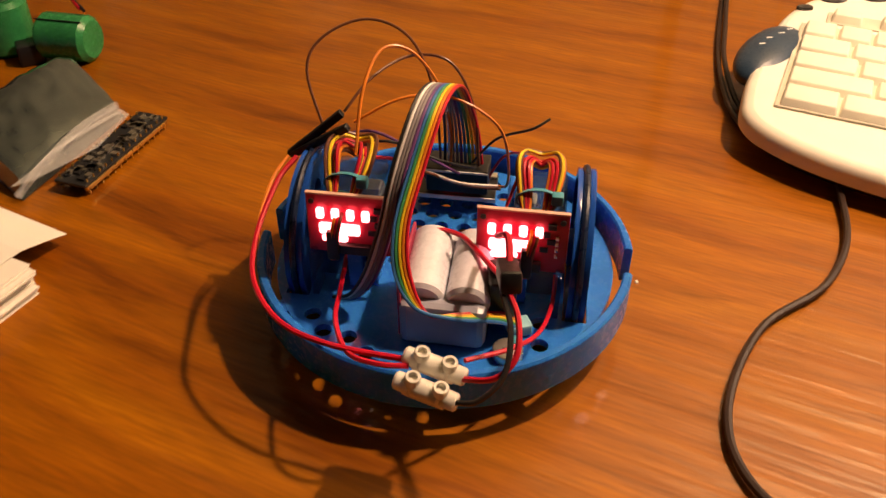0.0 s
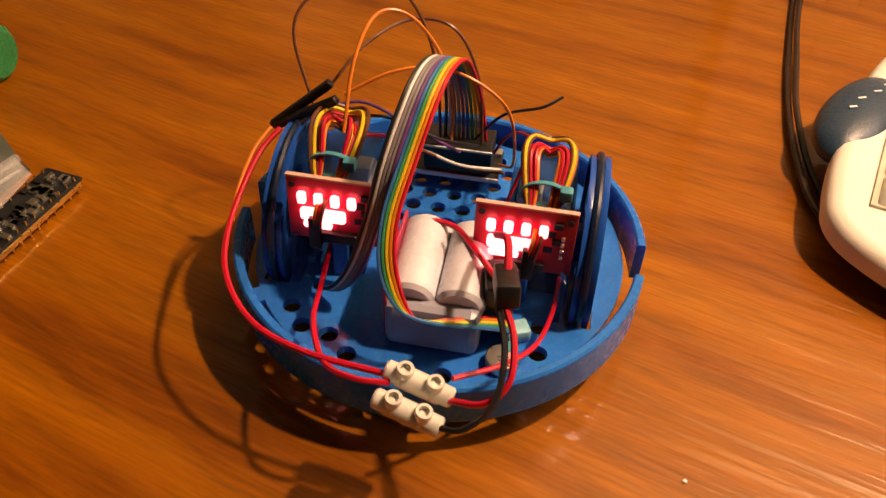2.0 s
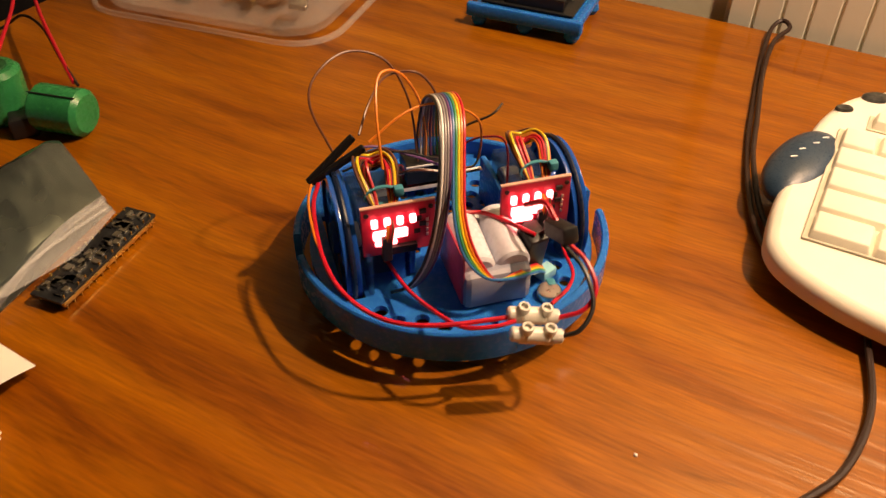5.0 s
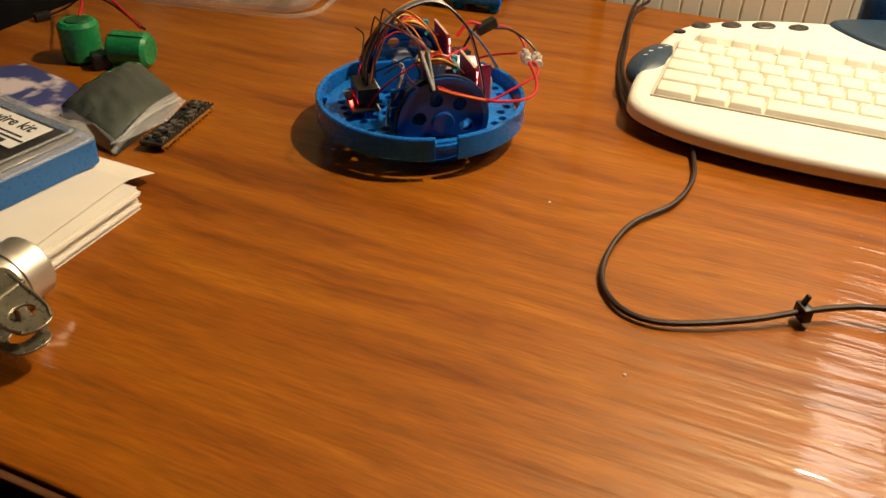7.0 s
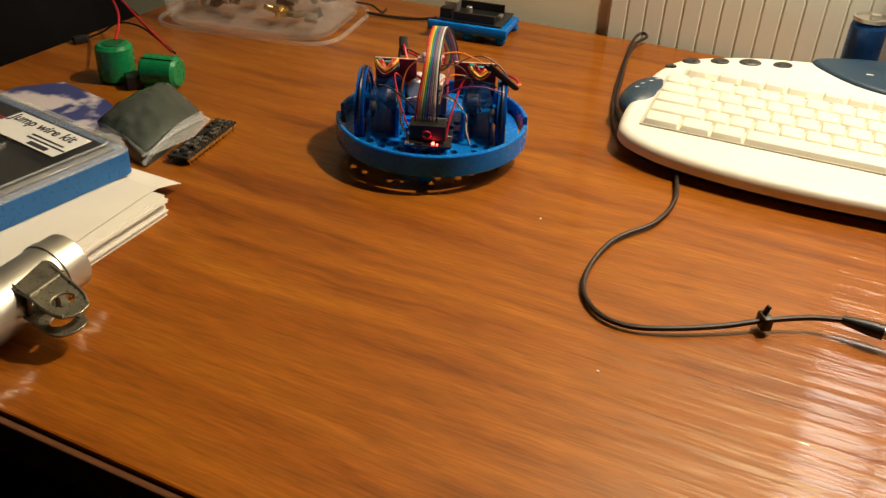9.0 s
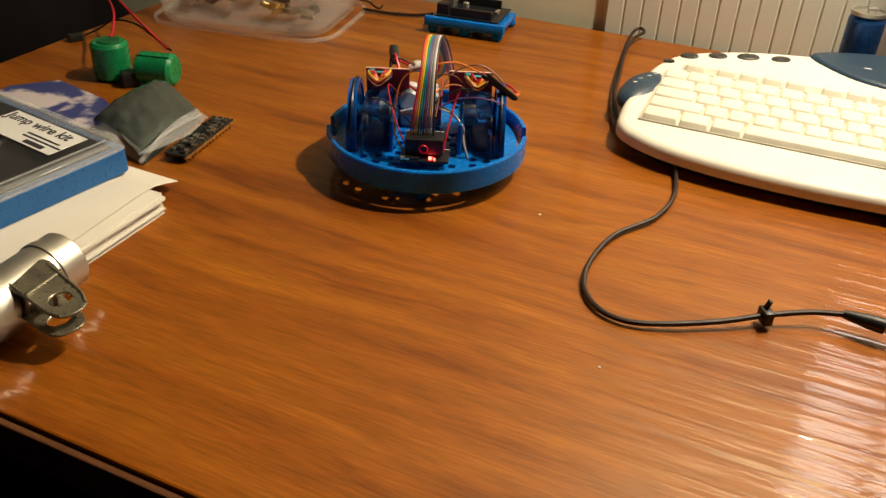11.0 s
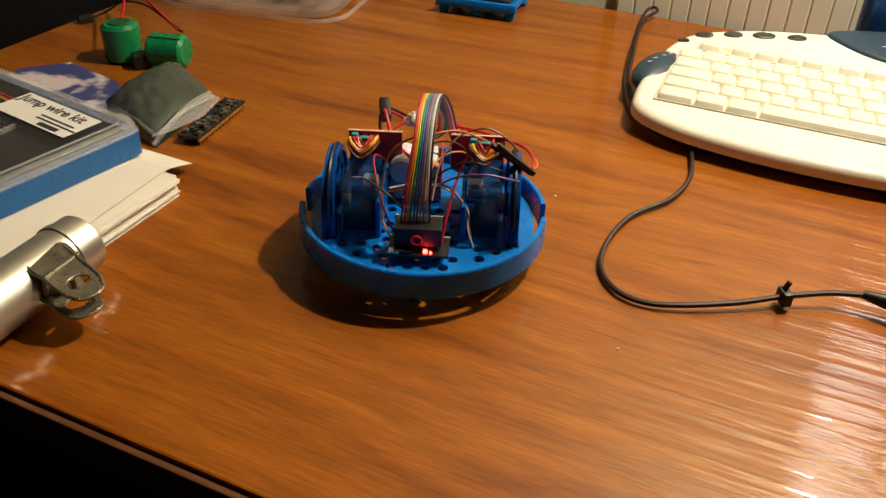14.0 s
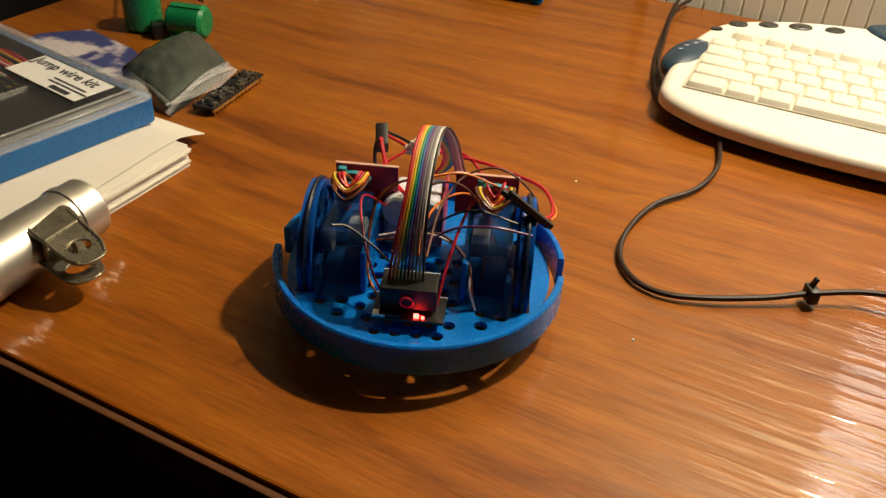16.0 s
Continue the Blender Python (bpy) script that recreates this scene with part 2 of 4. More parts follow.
def box(sx, sy, sz, at=(0, 0, 0), bevel=0.0, turn=(0, 0, 0), bm=None, segs=2):
    """A box centred at `at`, its edges rounded."""
    bm = bm or bmesh.new()
    made = bmesh.ops.create_cube(bm, size=1.0, matrix=pose(*at, *turn) @ Matrix.Diagonal((sx, sy, sz, 1)))
    if bevel:
        edges = list({e for v in made["verts"] for e in v.link_edges})
        bmesh.ops.bevel(bm, geom=edges, offset=bevel, segments=segs, profile=0.5, affect="EDGES")
    return bm


def tube(points, radius, sides=7, steps=6, bm=None, closed=False):
    """A round wire through the given points (Catmull-Rom)."""
    bm = bm or bmesh.new()
    p = [Vector(q) for q in points]
    ext = [p[0] * 2 - p[1]] + p + [p[-1] * 2 - p[-2]]
    line = []
    for i in range(1, len(ext) - 2):
        a, b, c, d = ext[i - 1:i + 3]
        for k in range(steps):
            t = k / steps
            line.append(0.5 * ((2 * b) + (c - a) * t + (2 * a - 5 * b + 4 * c - d) * t * t + (3 * b - a - 3 * c + d) * t ** 3))
    line.append(p[-1])
    rings, side = [], None
    for i, q in enumerate(line):
        way = (line[min(i + 1, len(line) - 1)] - line[max(i - 1, 0)]).normalized()
        if side is None:
            side = way.orthogonal().normalized()
        side = (side - way * side.dot(way)).normalized()
        up = way.cross(side)
        rings.append([bm.verts.new(q + radius * (math.cos(s) * side + math.sin(s) * up)) for s in np.linspace(0, 2 * math.pi, sides, endpoint=False)])
    for r0, r1 in zip(rings, rings[1:]):
        for k in range(sides):
            bm.faces.new((r0[k], r0[(k + 1) % sides], r1[(k + 1) % sides], r1[k]))
    bm.faces.new(rings[0][::-1])
    bm.faces.new(rings[-1])
    return bm


def lathe(profile, segs=40, m=None, bm=None, span=None):
    """Turns (radius, height) pairs round z; span: start and end angle in degrees for an arc with closed ends."""
    bm = bm or bmesh.new()
    full = span is None
    angles = np.radians(np.linspace(*((0, 360) if full else span), segs, endpoint=not full))
    rings = [[bm.verts.new((r * math.cos(a), r * math.sin(a), z)) for r, z in profile] for a in angles]
    n = len(profile)
    for i in range(len(rings) if full else len(rings) - 1):
        a, b = rings[i], rings[(i + 1) % len(rings)]
        for k in range(n if not full or profile[0][0] > 1e-6 else n - 1):
            q = (a[k], b[k], b[(k + 1) % n], a[(k + 1) % n])
            if len({v.co.to_tuple(7) for v in q}) > 2:
                bm.faces.new(q)
    if not full:
        bm.faces.new(rings[0])
        bm.faces.new(rings[-1][::-1])
    bmesh.ops.remove_doubles(bm, verts=bm.verts, dist=1e-6)
    bmesh.ops.recalc_face_normals(bm, faces=bm.faces)
    if m is not None:
        bmesh.ops.transform(bm, matrix=m, verts=bm.verts)
    return bm


def rod(radius, length, m=None, bevel=0.0, segs=24):
    """A round bar along z from 0 to length with rounded ends."""
    b = bevel or radius * 0.08
    return lathe([(0, 0), (radius - b, 0), (radius, b), (radius, length - b), (radius - b, length), (0, length)], segs, m)


def slab(outline, z0, z1, bevel=0.0, holes=()):
    """A plate of the given outline (x, y) with holes right through, from z0 to z1."""
    bm = bmesh.new()
    edges = []
    for loop in (outline, *holes):
        vs = [bm.verts.new((x, y, z0)) for x, y in loop]
        edges += [bm.edges.new((vs[i], vs[(i + 1) % len(vs)])) for i in range(len(vs))]
    bmesh.ops.triangle_fill(bm, edges=edges, use_beauty=True, use_dissolve=not holes)
    made = bmesh.ops.extrude_face_region(bm, geom=bm.faces[:])
    bmesh.ops.translate(bm, vec=(0, 0, z1 - z0), verts=[g for g in made["geom"] if isinstance(g, bmesh.types.BMVert)])
    bmesh.ops.recalc_face_normals(bm, faces=bm.faces)
    if bevel:
        top = [e for e in bm.edges if all(v.co.z > z1 - 1e-7 for v in e.verts) and len(e.link_faces) == 2 and abs(e.calc_face_angle(0)) > 0.5]
        bmesh.ops.bevel(bm, geom=top, offset=bevel, segments=3, profile=0.5, affect="EDGES")
    return bm


def ring_loop(x, y, r, n=14):
    return [(x + r * math.cos(a), y + r * math.sin(a)) for a in np.linspace(0, 2 * math.pi, n, endpoint=False)]


def smooth_loop(points, steps=6):
    """A closed Catmull-Rom curve through the points."""
    p = [Vector(q) for q in points]
    out = []
    for i in range(len(p)):
        a, b, c, d = p[i - 1], p[i], p[(i + 1) % len(p)], p[(i + 2) % len(p)]
        for k in range(steps):
            t = k / steps
            q = 0.5 * ((2 * b) + (c - a) * t + (2 * a - 5 * b + 4 * c - d) * t * t + (3 * b - a - 3 * c + d) * t ** 3)
            out.append((q.x, q.y))
    return out


def rounded_rect(sx, sy, r, n=6):
    out = []
    for cx, cy, a0 in ((sx / 2 - r, sy / 2 - r, 0), (-sx / 2 + r, sy / 2 - r, 90), (-sx / 2 + r, -sy / 2 + r, 180), (sx / 2 - r, -sy / 2 + r, 270)):
        out += [(cx + r * math.cos(radians(a)), cy + r * math.sin(radians(a))) for a in np.linspace(a0, a0 + 90, n)]
    return out


def lettering(name, text, size, m, material, parent):
    """Raised flat lettering in the built-in font, as a mesh."""
    cu = bpy.data.curves.new(name, "FONT")
    cu.body, cu.size, cu.extrude, cu.offset = text, size, 0.00012, 0.00022
    tmp = bpy.data.objects.new(name, cu)
    me = bpy.data.meshes.new_from_object(tmp)
    bpy.data.objects.remove(tmp)
    me.materials.clear()
    me.materials.append(material)
    ob = new(name, me)
    ob.parent, ob.matrix_basis = parent, m
    return ob


# ---- desk, room ----
DESK_TURN = -22.5
desk = thing("desk", pose(0, 0, 0, 0, 0, DESK_TURN), "orange-brown wood-grain laminate desk with a dark front edge", "desk")
bm = box(2.0, 0.712, 0.028, (0.385, 0.579, -0.014), 0.0015)
part("desktop", bm, WOOD, desk)
part("front_edge", box(2.0, 0.004, 0.024, (0.385, 0.2205, -0.0145), 0.001), EDGE, desk, "dark brown edge band")
part("apron", box(1.85, 0.02, 0.10, (0.385, 0.29, -0.0785), 0.001), EDGE, desk)
for x in (-0.57, 1.34):
    for y in (0.27, 0.89):
        part("leg", box(0.05, 0.05, 0.712, (x, y, -0.384), 0.003), EDGE, desk)

ROOM = pose(0, 0, 0, 0, 0, DESK_TURN)


def room_slab(name, sx, sy, sz, at, material, label, category):
    ob = finish(name, box(sx, sy, sz, at), material, smooth=False)
    ob.matrix_basis = ROOM
    return tagged(ob, label, category, kind="structure")


room_slab("floor", 4.6, 4.2, 0.04, (0.2, -0.9, -0.76), CARPET, "dark carpeted floor under the desk", "floor")
room_slab("wall_back", 4.6, 0.1, 2.6, (0.2, 1.003, 0.56), WALL, "plain beige painted wall behind the desk", "wall")
# these three walls are coloured near-black so they return little fill light
room_slab("wall_front", 4.6, 0.1, 2.6, (0.2, -2.95, 0.56), LOW_BOUNCE_WALL, "far wall of the room, coloured near-black to keep bounce light low", "wall")
room_slab("wall_left", 0.1, 4.2, 2.6, (-2.15, -0.9, 0.56), LOW_BOUNCE_WALL, "left side wall of the room, coloured near-black to keep bounce light low", "wall")
room_slab("wall_right", 0.1, 4.2, 2.6, (2.55, -0.9, 0.56), LOW_BOUNCE_WALL, "right side wall of the room, coloured near-black to keep bounce light low", "wall")
# ceiling colour is darkened so less fill reaches the shadows below
room_slab("ceiling", 4.6, 4.2, 0.08, (0.2, -0.9, 1.9), surface("low_bounce_ceiling", (0.13, 0.115, 0.10), 0.9, scale=5), "unseen plain ceiling, coloured dark to cut fill light", "ceiling")


def radiator():
    ob = thing("radiator", pose(-0.0092, 0.0038, 0, 0, 0, DESK_TURN), "cream enamelled panel radiator with vertical ribs behind the desk", "radiator", kind="structure")
    part("panel", box(1.3, 0.008, 0.62, (0.514, 0.9512, 0.0), 0.002), RAD, ob)
    for i in range(62):
        part("rib", box(0.0178, 0.0020, 0.58, (-0.124 + i * 0.0195, 0.9463, 0.0), 0.0009), RAD, ob)
    return ob


radiator()


# ---- the robot: local y is its driving direction, z = 0 the desk ----
R_OUT, DECK_Z = 0.0745, 0.0215
robot = thing("robot", pose(0.0509, 0.4988, 0, 0, 0, -5.5), "round blue 3D-printed two-wheeled robot with loose wiring driving on the desk", "robot")


def robot_deck():
    holes = []
    for r, c in [(r, c) for r in range(-2, 6) for c in range(-2, 3)]:
        x, y = c * 0.0098 + (0.0049 if r % 2 else 0), r * 0.0085 + 0.012
        if math.hypot(x, y) < 0.058 and not (abs(x) < 0.02 and y < -0.008):
            holes.append(ring_loop(x, y, 0.0031, 12))
    for x, y in ((-0.038, -0.049), (-0.028, -0.051), (-0.020, -0.058), (0.041, -0.045), (0.0405, -0.0335), (0.0, -0.0605), (0.012, -0.0605),
                 (-0.044, -0.041), (0.030, -0.052), (0.0345, 0.044), (-0.0345, 0.044), (0.044, 0.036), (-0.044, 0.036), (-0.034, 0.034), (0.034, 0.034)):
        holes.append(ring_loop(x, y, 0.0033, 12))
    for s in (-1, 1):
        x0, x1 = s * 0.0485, s * 0.0575
        holes.append([(x0, -0.031), (x1, -0.031), (x1, 0.031), (x0, 0.031)])
    outer = ring_loop(0, 0, 0.0675, 72)
    deck = part("deck", slab(outer, DECK_Z - 0.003, DECK_Z, 0.0, holes), BLUE, robot, "perforated blue printed deck", smooth=False)
    for s in (-1, 1):
        part("caster_skid", lathe([(0, 0.0), (0.004, 0.001), (0.006, 0.005), (0.006, DECK_Z - 0.003), (0, DECK_Z - 0.003)], 20, pose(0, s * 0.056, 0)), BLUE, robot)
    wall = [(R_OUT - 0.0035, 0.0140), (R_OUT - 0.0006, 0.0140), (R_OUT, 0.0147), (R_OUT, 0.0296), (R_OUT - 0.0008, 0.0305), (R_OUT - 0.0028, 0.0305), (R_OUT - 0.0035, 0.0296)]
    for a in (4, 184):
        rim = part("bumper", lathe(wall, 64, None, None, (a, a + 168)), BLUE, robot, "curved blue bumper rim")
        for k in (30, 62, 94, 126):
            tab = box(0.010, 0.007, 0.003, (math.cos(radians(a + k)) * 0.0695, math.sin(radians(a + k)) * 0.0695, DECK_Z - 0.0017), 0, (0, 0, a + k))
            part("bumper_tab", tab, BLUE, rim, smooth=False)


def wheel_mesh(s):
    holes = [ring_loop(0.0165 * math.cos(a), 0.0165 * math.sin(a), 0.0048, 14) for a in np.linspace(0, 2 * math.pi, 6, endpoint=False)]
    bm = slab(ring_loop(0, 0, 0.0300, 48), -0.0022, 0.0022, 0, holes)
    wheel = finish("wheel", bm, BLUE_DARK, robot)
    wheel.matrix_basis = pose(s * 0.053, 0, 0.0325, 0, 90, 0)
    tagged(wheel, "spoked dark blue printed wheel")
    part("rim", lathe([(0.0275, -0.0034), (0.0312, -0.0034), (0.0312, -0.0012), (0.0303, 0.0), (0.0312, 0.0012), (0.0312, 0.0034), (0.0275, 0.0034)], 56), BLUE_DARK, wheel)
    part("tyre", lathe([(0.0316 + 0.0012 * math.cos(a), 0.0013 * math.sin(a)) for a in np.linspace(0, 2 * math.pi, 8, endpoint=False)], 56), RUBBER, wheel, "thin black rubber tyre")
    part("hub", lathe([(0, -0.0045), (0.007, -0.0045), (0.0075, -0.004), (0.0075, 0.004), (0.007, 0.0045), (0, 0.0045)], 24), BLUE_DARK, wheel)
    return wheel


def robot_servo(s):
    servo = part("servo", box(0.0195, 0.040, 0.031, (s * 0.0365, 0.002, DECK_Z + 0.0157), 0.0012), SERVO, robot, "smoky translucent servo motor")
    part("servo_lid", box(0.0202, 0.0405, 0.003, (s * 0.0365, 0.002, DECK_Z + 0.027), 0.0006), SERVO, servo)
    part("servo_gear", rod(0.0075, 0.0085, pose(s * 0.0265, 0.006, DECK_Z + 0.022, 0, 90, 0) if s > 0 else pose(s * 0.0265 - 0.0085, 0.006, DECK_Z + 0.022, 0, 90, 0)), GEAR, servo, "pale gear seen through the case")
    part("servo_horn", rod(0.006, 0.006, pose(s * 0.0475 - 0.003, 0.0, 0.0325, 0, 90, 0)), GEAR, servo)
    for y in (-0.026, 0.030):
        part("servo_ear", box(0.0025, 0.010, 0.020, (s * 0.0455, y - 0.000, DECK_Z + 0.0105), 0.0006), SERVO, servo)
    part("motor_bracket", box(0.003, 0.050, 0.024, (s * 0.0245, 0.003, DECK_Z + 0.012), 0.001), BLUE, robot)


def line_board(s):
    """Upright red sensor driver board with lit lamps."""
    cx = s * 0.0312
    board = part("driver_board", box(0.0325, 0.0016, 0.0245, (cx, -0.0245, 0.0525), 0.0003, (-4, 0, 0)), PCB_RED, robot, "red circuit board glowing with lit lamps")
    y = -0.0262
    for i in range(4):
        x = cx - 0.0108 + i * 0.0056
        part("lamp", box(0.0030, 0.0022, 0.0044, (x, y, 0.0578), 0.0008), LED_WHITE, board, "bright pinkish-red lamp")
    part("lamp_block", box(0.0155, 0.0024, 0.0046, (cx - 0.0040, y, 0.0512), 0.001), LED_WHITE, board, "bright pinkish-red lamp block")
    part("lamp_block", box(0.0100, 0.0022, 0.0026, (cx - 0.0060, y, 0.0468), 0.001), LED_WHITE, board)
    for i in range(4):
        part("solder_pad", box(0.0012, 0.0008, 0.0016, (cx + 0.0125, y + 0.0006, 0.0475 + i * 0.0026), 0.0002), COPPER, board)
    for x in (-0.014, 0.014):
        part("screw_hole", rod(0.0011, 0.0006, pose(cx + x, -0.0252, 0.0622, 90, 0, 0)), BLACK, board)
    part("board_rim", box(0.0327, 0.0018, 0.0006, (cx, -0.0237, 0.0649), 0, (-4, 0, 0)), PCB_EDGE, board, "pale fibreglass edge")
    for x, z in ((0.0085, 0.0565), (0.0105, 0.0535), (0.0080, 0.0500), (0.0105, 0.0600)):
        part("chip", box(0.0030, 0.0012, 0.0022, (cx + x, y + 0.0008, z), 0.0002), BLACK, board)
    part("header", box(0.013, 0.004, 0.0042, (cx + 0.001, y + 0.0002, 0.0428), 0.0004), BLACK, board)
    part("board_post", box(0.006, 0.006, 0.0200, (cx, -0.0205, DECK_Z + 0.0100), 0.0006), BLUE, robot)


def wire(points, radius, colour, parent=None, name="wire"):
    return part(name, tube(points, radius), WIRE[colour], parent or robot)


def servo_bundle(s):
    """Coiled servo lead with its cable tie, on top of the servo."""
    cx, cy, z = s * 0.0355, -0.009, 0.0680
    colours = ("orange", "red", "brown", "yellow", "red", "orange", "brown", "red", "yellow", "orange", "brown")
    rng = random.Random(20 + s)
    for i, c in enumerate(colours):
        w = 0.0038 + 0.00052 * i + rng.uniform(-0.0004, 0.0004)
        reach = 0.012 + 0.0009 * i + rng.uniform(-0.002, 0.002)
        up = rng.uniform(-0.0022, 0.0026)
        wire([(cx - 0.0030, cy - 0.0115, z - 0.012), (cx - w * 0.75, cy - 0.004, z - 0.0045 + up * 0.3), (cx - w, cy + reach * 0.35, z + 0.0015 + up), (cx - w * 0.72, cy + reach * 0.82, z + 0.0010 + up),
              (cx, cy + reach, z - 0.0022 + up), (cx + w * 0.72, cy + reach * 0.82, z + 0.0008 + up), (cx + w, cy + reach * 0.35, z + 0.0010 + up * 0.6), (cx + w * 0.75, cy - 0.004, z - 0.0055),
              (cx + 0.0025, cy - 0.0120, z - 0.0125)], 0.00072, c)
    tie = part("cable_tie", lathe([(0.0072, -0.0012), (0.0080, -0.0012), (0.0080, 0.0012), (0.0072, 0.0012)], 28,
                                  pose(cx, cy - 0.004, z - 0.0055, 78, 0, 0) @ Matrix.Diagonal((1, 0.52, 1, 1))), TEAL, robot, "teal plastic cable tie")
    part("tie_head", box(0.0042, 0.0038, 0.0042, (cx + 0.0070, cy - 0.006, z - 0.003), 0.0006), TEAL, tie)
    for i, c in enumerate(("orange", "red", "brown")):
        wire([(cx - 0.001 + i * 0.0011, cy - 0.012, z - 0.010), (cx - 0.001 + i * 0.0011, cy - 0.0185, z - 0.012), (cx - 0.002 + i * 0.0010, cy - 0.0200, 0.050), (cx - 0.003 + i * 0.001, cy - 0.0195, 0.0385)],
             0.00075, c)
    part("plug", box(0.0042, 0.0028, 0.012, (cx - 0.002, cy - 0.0196, 0.0455), 0.0005, (-4, 0, 0)), BLACK, robot)


def battery_pack():
    pack = part("battery_pack", box(0.0310, 0.036, 0.0185, (0.0062, -0.0335, DECK_Z + 0.0093), 0.003), BATTERY_GREY, robot, "grey wrapped battery pack with two pale cells on top")
    for x in (-0.0015, 0.0145):
        part("cell", rod(0.0080, 0.0315, pose(x, -0.0462, DECK_Z + 0.0170, -82, 0, 0), 0.0014), BATTERY, pack, "pale grey-white battery cell")
    part("side_wrap", box(0.0012, 0.034, 0.026, (-0.0092, -0.032, DECK_Z + 0.0150), 0.0004), PINK, pack, "pink-red side of the wrap")
    part("wrap_flap", box(0.020, 0.004, 0.0012, (0.0065, -0.0175, DECK_Z + 0.0240), 0.0005, (12, 0, 0)), BATTERY, pack)
    part("switch", box(0.010, 0.012, 0.024, (0.0255, -0.0365, DECK_Z + 0.016), 0.0015, (10, 0, 12)), BLACK, robot, "black plug at the battery")


def controller():
    board = part("controller_board", box(0.034, 0.019, 0.0016, (-0.0005, 0.0435, 0.0275), 0.0003), PCB_BLACK, robot, "small black controller board")
    part("board_edge", box(0.0345, 0.0006, 0.0018, (-0.0005, 0.0337, 0.0275)), LABEL, board)
    part("socket", box(0.0265, 0.0150, 0.0115, (0.0, 0.0405, 0.0362), 0.0006), BLACK, board, "tall black socket block")
    part("socket_edge", box(0.0268, 0.0006, 0.0008, (0.0, 0.0328, 0.0412)), LABEL, board, "pale edge line")
    part("chip", box(0.010, 0.004, 0.0018, (0.008, 0.0505, 0.0292), 0.0003), BLACK, board)
    part("shield", box(0.006, 0.004, 0.0014, (0.0130, 0.0508, 0.0290), 0.0002), COPPER, board)
    part("lamp", box(0.0026, 0.0020, 0.0022, (-0.0045, 0.0512, 0.0297), 0.0006), LED_RED, board, "lit red lamp")
    part("lamp", box(0.0014, 0.0014, 0.0012, (-0.0075, 0.0512, 0.0290), 0.0003), LED_RED, board)
    part("red_loop", lathe([(0.0030 + 0.0006 * math.cos(a), 0.0006 * math.sin(a)) for a in np.linspace(0, 2 * math.pi, 8, endpoint=False)], 20, pose(0.0005, 0.0488, 0.0352, 80, 0, 0)), WIRE["red"], board)
    for x in (-0.014, 0.014):
        part("standoff", rod(0.0022, 0.0055, pose(x, 0.042, DECK_Z)), BLUE, robot)


def ribbon():
    """Ten-way rainbow ribbon in an arch; the pale half drops to one side, the coloured half curls round."""
    colours = ("black", "white", "grey", "grey", "purple", "blue", "green", "yellow", "orange", "red")
    for i, c in enumerate(colours):
        o = (i - 4.5) * 0.00118
        start = [(0.0020 + o * 1.5, 0.0400, 0.0420), (0.001 + o * 1.3, 0.0380, 0.0600), (-0.0008 + o, 0.0265, 0.0820), (-0.0022 + o, 0.0065, 0.0950), (-0.0045 + o, -0.0120, 0.0955), (-0.0090 + o, -0.0285, 0.0800)]
        if i < 5:
            rest = [(-0.0130 + o, -0.0355, 0.060), (-0.0185 + o, -0.0385, 0.042), (-0.0260 + o * 0.8, -0.0375, 0.030), (-0.0345 + o * 0.6, -0.0340, 0.0245)]
        else:
            rest = [(-0.0120 + o, -0.0410, 0.066), (-0.0105 + o * 1.1, -0.0500, 0.053), (-0.0025 + o * 0.9, -0.0565, 0.0445 - o * 0.5), (0.011 + o * 0.3, -0.0560 + o * 0.6, 0.0400), (0.0250, -0.0490 + o, 0.034), (0.0315, -0.0430 + o, 0.027)]
        wire(start + rest, 0.00068, c, name="ribbon_wire")


LOOPS = []


